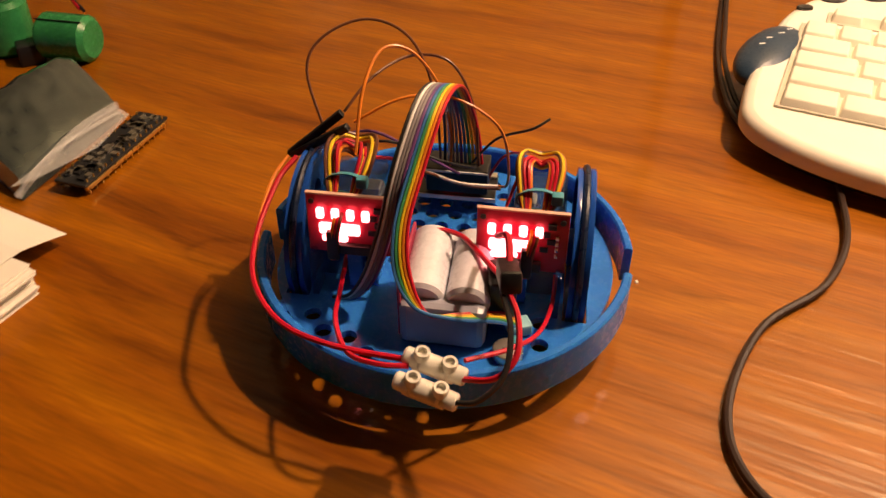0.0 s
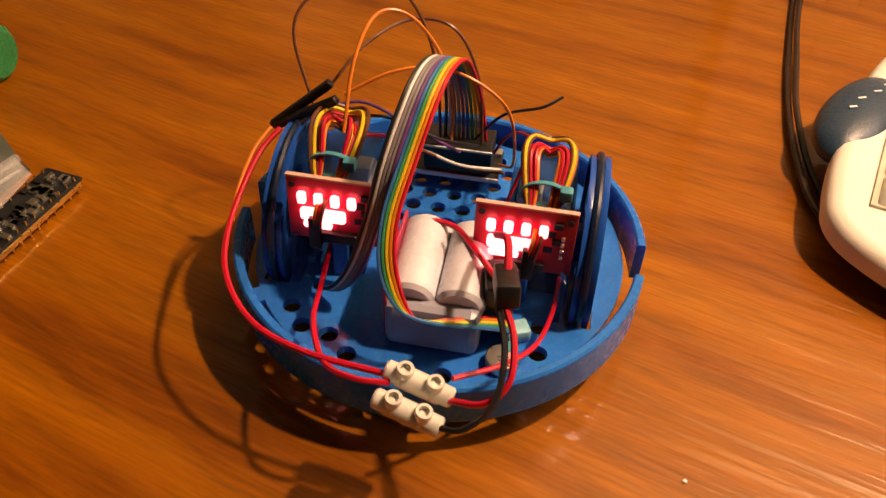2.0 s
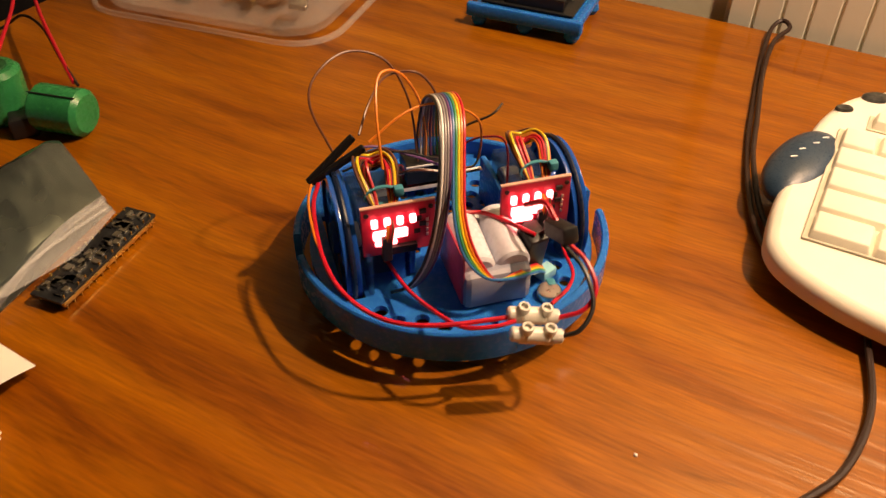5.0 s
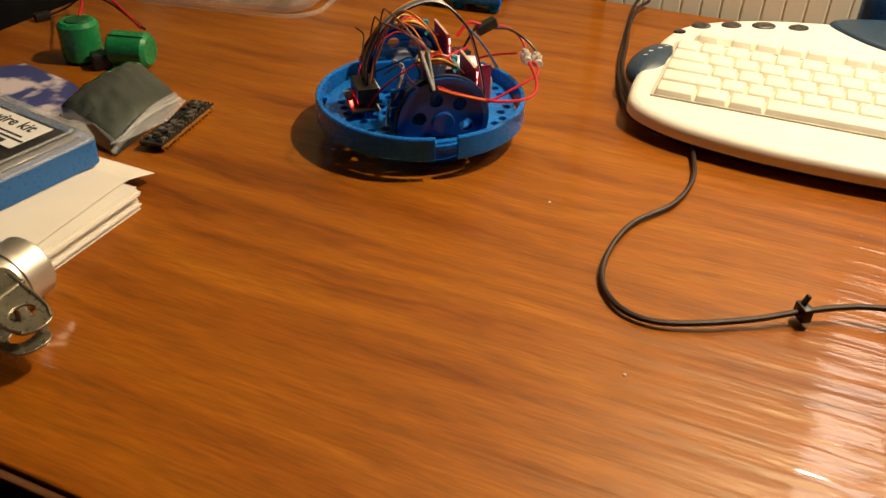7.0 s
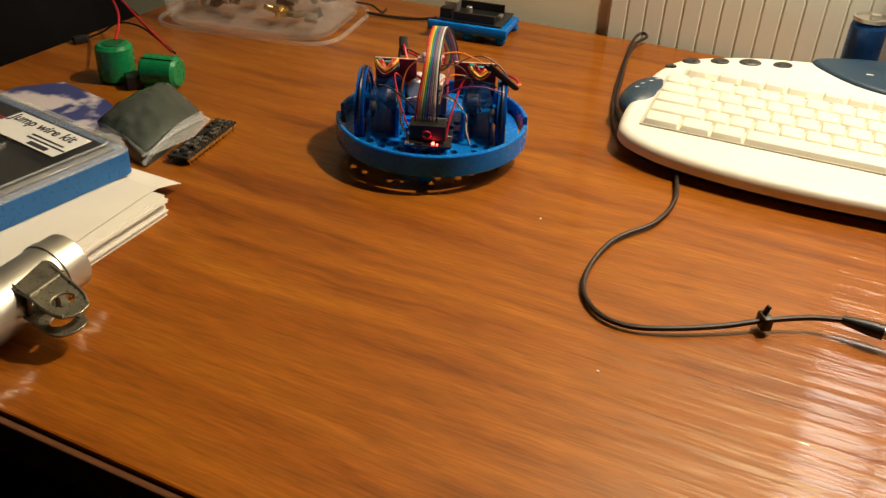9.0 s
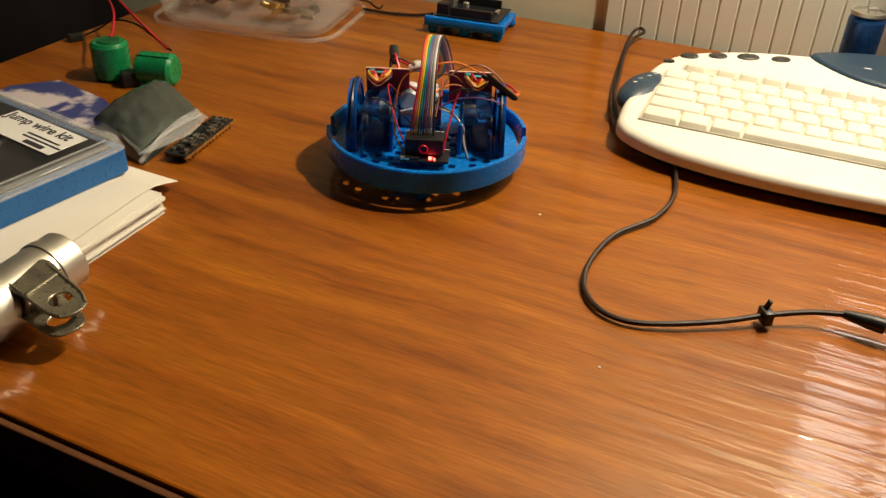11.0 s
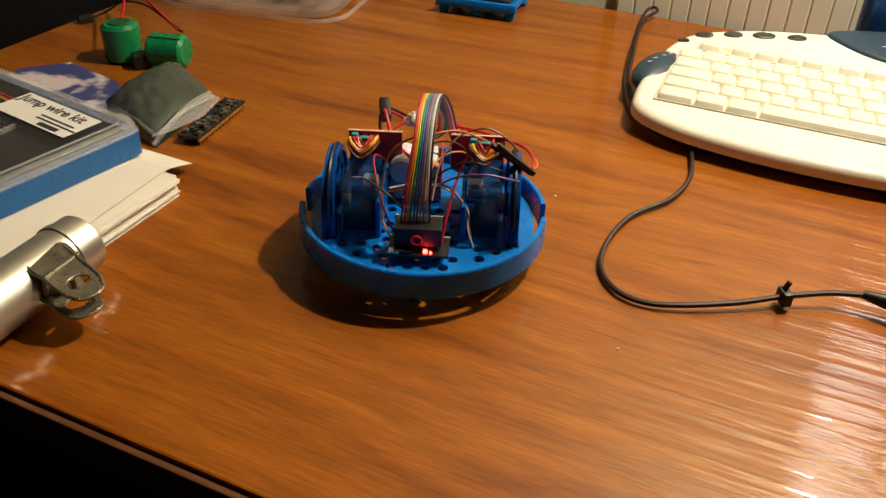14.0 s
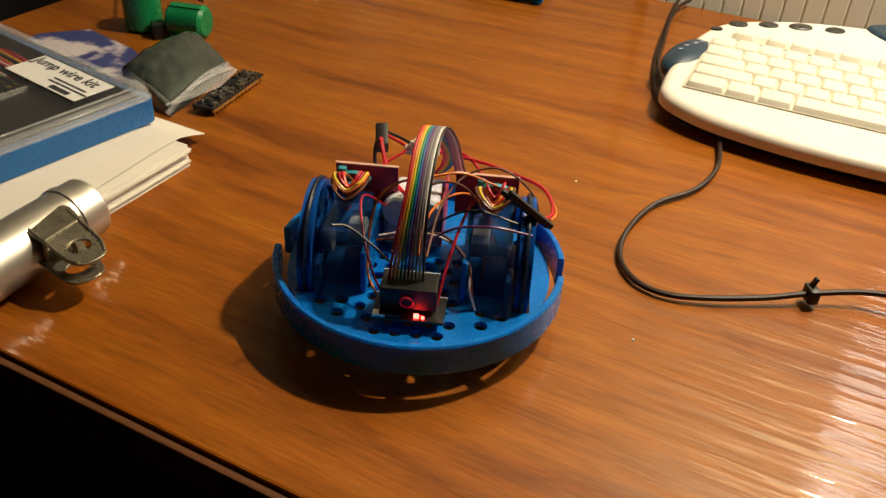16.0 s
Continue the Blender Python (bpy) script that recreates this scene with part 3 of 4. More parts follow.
def loose_wires():
    # power leads round the front to the terminal blocks
    wire([(-0.0600, 0.006, 0.060), (-0.0645, -0.006, 0.056), (-0.0655, -0.030, 0.049), (-0.0605, -0.051, 0.045), (-0.0470, -0.0670, 0.042), (-0.0270, -0.0765, 0.043), (0.0010, -0.0815, 0.045)], 0.00105, "red")
    wire([(-0.0370, -0.012, 0.030), (-0.0330, -0.040, 0.033), (-0.0285, -0.062, 0.040), (-0.0200, -0.0790, 0.043), (-0.0090, -0.0845, 0.045), (0.0010, -0.0840, 0.045)], 0.00095, "red")
    wire([(0.0295, -0.0640, 0.0625), (0.0335, -0.0740, 0.0600), (0.0340, -0.0840, 0.0540), (0.0280, -0.0880, 0.0480), (0.0180, -0.0860, 0.0440)], 0.00100, "red")
    wire([(0.0275, -0.0640, 0.0620), (0.0315, -0.0770, 0.0585), (0.0310, -0.0890, 0.0510), (0.0240, -0.0950, 0.0450), (0.0170, -0.0940, 0.0420)], 0.00095, "black")
    wire([(0.0280, -0.0400, 0.0480), (0.0310, -0.0460, 0.0560), (0.0310, -0.0510, 0.0630), (0.0295, -0.0545, 0.0640)], 0.0011, "black")
    wire([(0.0180, -0.0790, 0.045), (0.0310, -0.0670, 0.040), (0.0400, -0.0520, 0.034), (0.0440, -0.0330, 0.030), (0.0445, -0.0270, 0.040)], 0.00085, "red")
    wire([(0.0250, -0.0420, 0.0500), (0.0160, -0.0300, 0.0500), (0.0080, -0.0200, 0.0490), (-0.0020, -0.0190, 0.0490), (-0.0080, -0.0230, 0.0440)], 0.0010, "red")
    # leads on the raised black plugs
    for dx, c in ((0.0012, "orange"),):
        wire([(-0.0645 + dx, 0.0060, 0.0600), (-0.0675 + dx, -0.0040, 0.0570), (-0.0680 + dx, -0.0200, 0.0520), (-0.0660 + dx, -0.0320, 0.0480)], 0.00065, c)
    # tall loops at the rear
    LOOPS.append(wire([(-0.0400, 0.0090, 0.0800), (-0.0320, 0.0220, 0.0880), (-0.0200, 0.0390, 0.0900), (-0.0040, 0.0400, 0.0880), (0.0060, 0.0380, 0.0700), (0.0090, 0.0365, 0.0430)], 0.00060, "brown", name="loose_lead"))
    wire([(-0.0360, 0.0070, 0.0770), (-0.0200, 0.0120, 0.0850), (-0.0050, 0.0180, 0.0850), (0.0100, 0.0180, 0.0800), (0.0200, 0.0200, 0.0680), (0.0220, 0.0300, 0.0400), (0.0160, 0.0400, 0.0310)], 0.00060, "orange")
    LOOPS.append(wire([(-0.0500, 0.0150, 0.0660), (-0.0580, 0.0240, 0.0880), (-0.0530, 0.0330, 0.0985), (-0.0372, 0.0416, 0.1031), (-0.0200, 0.0400, 0.0970), (-0.0100, 0.0370, 0.0750), (-0.0070, 0.0350, 0.0430)], 0.00060, "brown", name="loose_lead"))
    LOOPS.append(wire([(-0.0330, -0.0050, 0.0700), (-0.0320, 0.0080, 0.0900), (-0.0274, 0.0220, 0.1000), (-0.0170, 0.0280, 0.0970), (-0.0070, 0.0330, 0.0800), (-0.0030, 0.0350, 0.0600), (-0.0030, 0.0355, 0.0430)], 0.00065, "orange", name="loose_lead"))
    # low leads across the deck
    wire([(0.0180, -0.0220, 0.040), (0.0280, 0.0050, 0.064), (0.0250, 0.0250, 0.058), (0.0180, 0.0400, 0.045), (0.0120, 0.0420, 0.032)], 0.00060, "red")
    wire([(-0.0300, 0.0320, 0.0220), (-0.0285, 0.0300, 0.0320), (-0.0250, 0.0240, 0.0440), (-0.0120, 0.0150, 0.0520), (0.0050, 0.0140, 0.0480), (0.0200, 0.0160, 0.0460)], 0.00070, "brown")
    wire([(-0.0310, 0.0330, 0.0220), (-0.0275, 0.0310, 0.0330), (-0.0260, 0.0230, 0.0430), (-0.0130, 0.0170, 0.0510), (0.0040, 0.0120, 0.0500), (0.0190, 0.0150, 0.0480)], 0.00060, "white")
    wire([(-0.0130, 0.0410, 0.0290), (-0.0160, 0.0300, 0.0440), (-0.0220, 0.0100, 0.0600), (-0.0300, -0.0040, 0.0690)], 0.00075, "red")
    wire([(-0.0550, 0.0180, 0.0580), (-0.0350, 0.0230, 0.0640), (-0.0150, 0.0200, 0.0580), (0.0020, 0.0260, 0.0450)], 0.00065, "purple")
    wire([(-0.0480, 0.0120, 0.0600), (-0.0250, 0.0130, 0.0660), (-0.0050, 0.0180, 0.0560), (0.0080, 0.0330, 0.0440)], 0.00060, "black")
    wire([(0.0060, 0.0370, 0.0440), (0.0160, 0.0380, 0.0560), (0.0300, 0.0340, 0.0640), (0.0370, 0.0380, 0.0670)], 0.00060, "black")
    wire([(0.0230, -0.0330, 0.0600), (0.0270, -0.0430, 0.0680), (0.0285, -0.0510, 0.0660), (0.0290, -0.0550, 0.0640)], 0.0012, "red")


def plugs():
    for x, y, z, rz, ry in ((-0.0530, 0.0110, 0.0680, 8, -40), (-0.0505, 0.0080, 0.0668, -6, -33)):
        plug = part("jumper_plug", box(0.0290, 0.0030, 0.0030, (x, y, z), 0.0005, (0, ry, rz)), BLACK, robot, "long black jumper plug")
    part("power_plug", box(0.0070, 0.0165, 0.0075, (0.0290, -0.0575, 0.0635), 0.0012, (-20, 0, 10)), BLACK, robot, "black power plug held up by its leads")
    for dy, dz, x in ((0, 0.0, 0.0090), (-0.0085, -0.0025, 0.0075)):
        m = pose(x, -0.0822 + dy, 0.0445 + dz, 8, 8, -12)
        blk = part("terminal_block", lathe([(0, -0.0105), (0.0024, -0.0105), (0.0030, -0.0098), (0.0031, -0.0062), (0.0026, -0.0052), (0.0034, -0.0042), (0.0034, 0.0042), (0.0026, 0.0052), (0.0031, 0.0062), (0.0030, 0.0098), (0.0024, 0.0105), (0, 0.0105)], 20,
                                           m @ pose(0, 0, 0, 0, 90, 0)), NYLON, robot, "milky white screw terminal block")
        part("terminal_web", box(0.0150, 0.0058, 0.0040, (0, 0, 0), 0.0012), NYLON, blk).matrix_basis = m @ pose(0, 0, -0.0012)
        for k in (-1, 1):
            part("terminal_collar", lathe([(0.0014, 0), (0.0025, 0), (0.0026, 0.0030), (0.0023, 0.0036), (0.0015, 0.0036)], 18, m @ pose(k * 0.0046, 0, 0.0018)), NYLON, blk)
            part("screw", rod(0.0014, 0.0006, m @ pose(k * 0.0046, 0, 0.0030)), STEEL, blk)
    part("trimmer", box(0.0085, 0.0065, 0.0050, (0.0330, -0.0395, DECK_Z + 0.0030), 0.0008, (0, 0, 25)), CYAN, robot, "pale cyan plastic part")
    part("trimmer_knob", box(0.0040, 0.0045, 0.0040, (0.0325, -0.0475, DECK_Z + 0.0025), 0.0008), TEAL, robot)
    part("power_jack", rod(0.0055, 0.004, pose(0.0300, -0.0520, DECK_Z)), COPPER, robot)


robot_deck()
WHEELS = [(s, wheel_mesh(s)) for s in (-1, 1)]
for side in (-1, 1):
    robot_servo(side)
    line_board(side)
    servo_bundle(side)
battery_pack()
controller()
ribbon()
loose_wires()
plugs()


# ---- keyboard ----
def keyboard():
    kb = thing("keyboard", pose(0.218, 0.631, 0.0045, 0, 0, DESK_TURN) @ pose(0, 0, 0, 4.5, 0, 0), "cream keyboard with slate-blue side buttons and centre panel", "keyboard")
    outline = smooth_loop([(-0.0185, 0.005), (-0.0145, -0.0110), (-0.001, -0.0240), (0.030, -0.0365), (0.080, -0.0440), (0.135, -0.0455), (0.190, -0.0430), (0.260, -0.0420), (0.340, -0.0430), (0.420, -0.0370),
                           (0.455, -0.0250), (0.468, 0.0100), (0.466, 0.0800), (0.445, 0.1350), (0.390, 0.1620), (0.320, 0.1850), (0.240, 0.1960), (0.160, 0.1950), (0.105, 0.1860),
                           (0.050, 0.1700), (0.005, 0.1430), (-0.012, 0.1120), (-0.0180, 0.0700), (-0.0200, 0.0300)])
    part("case", slab(outline, 0.0075, 0.0185, 0.0060), CREAM, kb, "cream plastic case with a rounded front")
    # black slab puts the shadow gap below the thin case into colour
    part("underside", slab([(0.224 + (x - 0.224) * 0.962, 0.068 + (y - 0.068) * 0.90) for x, y in outline], -0.0030, 0.0074), BLACK, kb, "recessed black base standing for the shadow gap under the case")
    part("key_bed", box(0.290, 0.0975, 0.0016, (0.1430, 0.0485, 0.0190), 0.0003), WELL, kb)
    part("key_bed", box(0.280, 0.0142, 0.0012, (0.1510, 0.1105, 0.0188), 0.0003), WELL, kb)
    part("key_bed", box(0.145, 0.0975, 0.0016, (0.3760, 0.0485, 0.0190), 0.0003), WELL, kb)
    caps = {}

    def cap(w, d, u, v):
        key = (round(w, 4), d)
        if key not in caps:
            b = bmesh.new()
            lo = [b.verts.new((x * (w / 2 - 0.0004), y * (d / 2 - 0.0004), 0)) for x, y in ((-1, -1), (1, -1), (1, 1), (-1, 1))]
            hi = [b.verts.new((x * (w / 2 - 0.0017), y * (d / 2 - 0.0019) + 0.0008, 0.0050)) for x, y in ((-1, -1), (1, -1), (1, 1), (-1, 1))]
            b.faces.new(hi)
            for k in range(4):
                b.faces.new((lo[k], lo[(k + 1) % 4], hi[(k + 1) % 4], hi[k]))
            bmesh.ops.bevel(b, geom=[e for e in b.edges if max(v.co.z for v in e.verts) > 0.001], offset=0.0009, segments=2, profile=0.5, affect="EDGES")
            me = bpy.data.meshes.new("key")
            b.to_mesh(me)
            b.free()
            me.materials.append(KEYCAP)
            me.shade_smooth()
            me.set_sharp_from_angle(angle=radians(50))
            caps[key] = me
        ob = new("key", caps[key])
        ob.parent, ob.matrix_basis = kb, pose(u + w / 2, v + d / 2, 0.0190)

    U = 0.01905
    rows = [([0.029, 0.024, 0.025, 0.116, 0.025, 0.022, 0.022, 0.0227], 0.0), ([0.0438] + [U] * 10 + [0.0514], U), ([0.0343] + [U] * 11 + [0.0419], 2 * U),
            ([0.0286] + [U] * 12 + [0.0286], 3 * U), ([U] * 13 + [0.0381], 4 * U)]
    for widths, v in rows:
        u = 0.0
        for w in widths:
            cap(w, U, u, v)
            u += w
    for u in [0.0130] + [start + k * 0.0192 for start in (0.0400, 0.1265, 0.2130) for k in range(4)]:
        cap(0.0180, 0.0130, u, 0.1040)
    for r in range(5):
        for c in range(7):
            if c < 3 and r == 2:
                continue
            cap(U, U, 0.305 + c * U + (0.006 if c > 2 else 0), r * U)
    # round function buttons along the top edge
    for u, v, r in ((-0.0030, 0.1185, 0.0050), (0.0115, 0.1375, 0.0082), (0.0350, 0.1485, 0.0085), (0.0605, 0.1575, 0.0100), (0.0880, 0.1645, 0.0085), (0.330, 0.160, 0.009), (0.365, 0.150, 0.009)):
        part("round_button", lathe([(0, 0), (r, 0), (r, 0.0010), (r * 0.85, 0.0018), (0, 0.0020)], 24, pose(u, v, 0.0184, 0, 0, 20) @ Matrix.Diagonal((1, 0.62, 1, 1))), surface("mottled_button", (0.045, 0.045, 0.04), 0.35, scale=250, vary=0.9), kb, "dark oval button")
    # side rocker
    b = bmesh.new()
    bmesh.ops.create_uvsphere(b, u_segments=32, v_segments=16, radius=1.0, matrix=pose(-0.0130, 0.0650, 0.0115, 0, 0, -13) @ Matrix.Diagonal((0.0172, 0.0345, 0.0115, 1)))
    rocker = part("side_rocker", b, SLATE, kb, "slate-blue oval rocker button")
    for x, y, z in ((-0.0050, 0.083, 0.0211), (-0.0085, 0.074, 0.0224), (-0.0140, 0.065, 0.0229), (-0.0165, 0.057, 0.0226)):
        part("rocker_mark", box(0.0036, 0.0010, 0.0006, (x - 0.0020, y, z), 0, (0, 0, 35)), LABEL, rocker)
    panel = smooth_loop([(0.112, 0.188), (0.128, 0.163), (0.165, 0.142), (0.230, 0.134), (0.290, 0.150), (0.318, 0.178), (0.290, 0.205), (0.230, 0.214), (0.160, 0.208)])
    top = part("centre_panel", slab(panel, 0.002, 0.0215, 0.005), SLATE, kb, "slate-blue raised centre panel")
    for x in (0.16, 0.185, 0.21, 0.235, 0.26):
        part("panel_light", box(0.0060, 0.0014, 0.0006, (x, 0.170, 0.0216)), LABEL, top)
    for x, y in ((0.02, 0.13), (0.40, 0.13)):
        part("foot", box(0.03, 0.01, 0.014, (x, y, -0.0065), 0.002), CREAM, kb)


keyboard()


def cables():
    run = [(0.246, 0.610, 0.006), (0.2405, 0.585, 0.0045), (0.232, 0.545, 0.0030), (0.212, 0.511, 0.0028), (0.181, 0.486, 0.0028), (0.161, 0.453, 0.0028), (0.154, 0.425, 0.0028), (0.160, 0.403, 0.0028),
           (0.175, 0.392, 0.0030), (0.197, 0.390, 0.0040), (0.228, 0.3935, 0.0050), (0.254, 0.3985, 0.0070), (0.280, 0.4010, 0.0090), (0.299, 0.3985, 0.0105)]
    c = thing("usb_cable", pose(0, 0, 0), "dark keyboard cable curving across the desk to a plug", "cable")
    part("lead", tube(run, 0.0017, 8), CABLE, c)
    part("cable_clip", box(0.0060, 0.0100, 0.0090, (0.2545, 0.3985, 0.0070), 0.0012, (0, 0, 10)), BLACK, c, "small black cable clip")
    part("clip_tail", box(0.0022, 0.0030, 0.0070, (0.2545, 0.3995, 0.0135), 0.0006, (0, 20, 10)), BLACK, c)
    plug = part("plug", lathe([(0, 0), (0.0024, 0), (0.0030, 0.004), (0.0044, 0.014), (0.0046, 0.022), (0, 0.022)], 20, pose(0.298, 0.3990, 0.0105, 0, 90, -28)), BLACK, c, "black plug body")
    part("plug_shell", rod(0.0036, 0.012, pose(0.3170, 0.3889, 0.0105, 0, 90, -28)), STEEL, plug, "shiny metal plug shell")
    part("plug_body", box(0.0450, 0.0150, 0.0090, (0.3480, 0.3725, 0.0110), 0.002, (0, 0, -28)), BLACK, plug)
    part("plug_rest", box(0.030, 0.0100, 0.0075, (0.3520, 0.3705, 0.0034), 0.001, (0, 0, -28)), BLACK, plug)
    d = thing("folded_cable", pose(0, 0, 0), "dark doubled cable lying beside the keyboard", "cable")
    part("strand", tube([(0.216, 0.630, 0.004), (0.2050, 0.650, 0.004), (0.2057, 0.692, 0.004), (0.2145, 0.746, 0.0025), (0.2260, 0.795, 0.0022), (0.2425, 0.858, 0.0025), (0.2550, 0.896, 0.0060), (0.2640, 0.905, 0.0090), (0.2670, 0.894, 0.0085),
                         (0.2525, 0.874, 0.0070), (0.2362, 0.825, 0.0064), (0.2235, 0.770, 0.0050), (0.2125, 0.720, 0.0058), (0.2100, 0.665, 0.004), (0.2240, 0.635, 0.004)], 0.0016, 8), CABLE, d)


cables()

# ---- paper, box, clamp ----
def paper_stack():
    st = thing("paper_stack", pose(-0.1215, 0.488, 0, 0, 0, DESK_TURN), "thick stack of white paper sheets with uneven edges", "paper")
    rng = random.Random(3)
    z = 0.0
    for i in range(17):
        h = 0.00070 + 0.0002 * rng.random()
        step = -0.003 if 6 < i < 11 else 0.0
        sheet = box(0.205, 0.145, h * 0.90, (-0.1030 + rng.uniform(-0.0016, 0.0016) + step, -0.0700 + rng.uniform(-0.0014, 0.0014), z + h / 2), 0, (0, 0, rng.uniform(-0.6, 0.6)))
        part("sheet", sheet, PAPER, st, smooth=False)
        z += h
    corner = bmesh.new()
    edge = [Vector((-0.004, -0.135)), Vector((-0.0138, 0.0333))]
    far = [Vector((-0.203, -0.140)), Vector((-0.200, 0.045))]
    layers = []
    for thick in (0.0, 0.0004):
        grid = []
        for i in range(15):
            for j in range(15):
                u, v = i / 14, j / 14
                q = (far[0] * (1 - u) + edge[0] * u) * (1 - v) + (far[1] * (1 - u) + edge[1] * u) * v
                over = max(0.0, (q.y - 0.005) / 0.028)
                lift = 0.0006 * math.sin(3.1 * v) * u
                grid.append(corner.verts.new((q.x, q.y, z + 0.0006 + thick + lift - 0.0085 * over ** 1.2)))
        layers.append(grid)
    for i in range(14):
        for j in range(14):
            quad = (i * 15 + j, i * 15 + 15 + j, i * 15 + 16 + j, i * 15 + 1 + j)
            corner.faces.new([layers[1][k] for k in quad])
            corner.faces.new([layers[0][k] for k in quad[::-1]])
    ring = [i * 15 for i in range(14)] + [210 + j for j in range(14)] + [i * 15 + 14 for i in range(14, 0, -1)] + [j for j in range(14, 0, -1)]
    for a, c in zip(ring, ring[1:] + ring[:1]):
        corner.faces.new((layers[0][a], layers[0][c], layers[1][c], layers[1][a]))
    bmesh.ops.recalc_face_normals(corner, faces=corner.faces)
    part("top_sheet", corner, PAPER, st, "loose top sheet with a corner sticking out", smooth=False)
    return z + 0.0018


PAPER_Z = paper_stack()


def kit_box():
    """Blue tray with a clear lid; x runs along the label, the near corner is the origin."""
    b = thing("parts_box", pose(-0.151, 0.521, PAPER_Z + 0.0003, 0, 0, -31.5), "blue plastic component box with a clear lid and a white label", "box")
    L, W = 0.200, 0.150
    part("tray", slab([(x - L / 2, y - W / 2) for x, y in rounded_rect(L, W, 0.007)], 0, 0.0165, 0.001), BOX_BLUE, b, "blue plastic tray")
    rim = [(x - L / 2, y - W / 2) for x, y in rounded_rect(L - 0.001, W - 0.001, 0.008)]
    inner = [(x - L / 2, y - W / 2) for x, y in rounded_rect(L - 0.016, W - 0.016, 0.005)]
    part("lid_rim", slab(rim, 0.0168, 0.0228, 0.0025, (inner,)), CLEAR, b, "clear rounded lid rim")
    part("lid", slab([(x - L / 2, y - W / 2) for x, y in rounded_rect(L - 0.010, W - 0.010, 0.006)], 0.0229, 0.0240, 0.0006), LID, b, "clear plastic lid")
    for k, zz in ((0.0005, 0.0169), (0.0085, 0.0231)):
        loop = [(x - L / 2, y - W / 2, zz) for x, y in rounded_rect(L - 2 * k, W - 2 * k, 0.006)]
        part("lid_bead", tube(loop + loop[:1], 0.0009, 6, 1), CLEAR, b, "shiny moulded bead of the lid")
    part("contents_floor", box(L - 0.016, W - 0.016, 0.0010, (-L / 2, -W / 2, 0.0171)), BLACK, b)
    part("divider", box(0.0015, W - 0.02, 0.004, (-0.066, -W / 2, 0.0192)), CLEAR, b)
    part("hinge_bar", box(0.012, 0.0040, 0.004, (-0.020, 0.0012, 0.0190), 0.001), CLEAR, b)
    lab = part("label", box(0.078, 0.030, 0.0004, (-0.056, -0.033, 0.0244)), LABEL, b, "white label with black lettering")
    lettering("lettering", "Jump wire kit", 0.0125, pose(-0.0930, -0.0290, 0.02465), INK, lab)
    for w, y in ((0.034, -0.0355), (0.040, -0.0395)):
        part("print_line", box(w, 0.0016, 0.0002, (-0.093 + 0.036 + w / 2, y, 0.02472)), INK, lab)
    part("print_block", box(0.020, 0.0040, 0.0002, (-0.038, -0.0445, 0.02472)), INK, lab)
    rng = random.Random(5)
    cols = ("red", "red", "white", "yellow", "black", "green", "orange", "red", "white", "black")
    # bundles of jumper wires, each ending in a row of black plugs
    for bundle in range(5):
        y0 = -0.030 - 0.021 * bundle
        for i in range(11):
            y = y0 - 0.0015 * i + rng.uniform(-0.0012, 0.0012)
            zz = 0.0186 + rng.uniform(0, 0.0022)
            end = -0.088 + rng.uniform(-0.008, 0.008)
            pts = [(max(-L + 0.012, end - 0.022 * k), max(-W + 0.011, y + 0.0035 * math.sin(0.9 * k + bundle) + rng.uniform(-0.001, 0.001)), zz) for k in range(5)]
            part("jumper_wire", tube(pts, 0.0007, 5, 3), WIRE[cols[(i + bundle) % len(cols)]], b)
            turn = rng.uniform(-14, 14)
            part("jumper_end", box(0.0140, 0.0021, 0.0021, (end + 0.0072, max(-W + 0.012, y), zz), 0, (0, rng.uniform(-4, 4), turn)), BLACK, b, smooth=False)
            part("jumper_pin", box(0.0050, 0.0006, 0.0006, (end + 0.0165, max(-W + 0.012, y), zz), 0, (0, 0, turn)), GOLD, b, smooth=False)
    part("second_label", box(0.034, 0.022, 0.0004, (-0.105, -0.112, 0.0244)), LABEL, b)


kit_box()


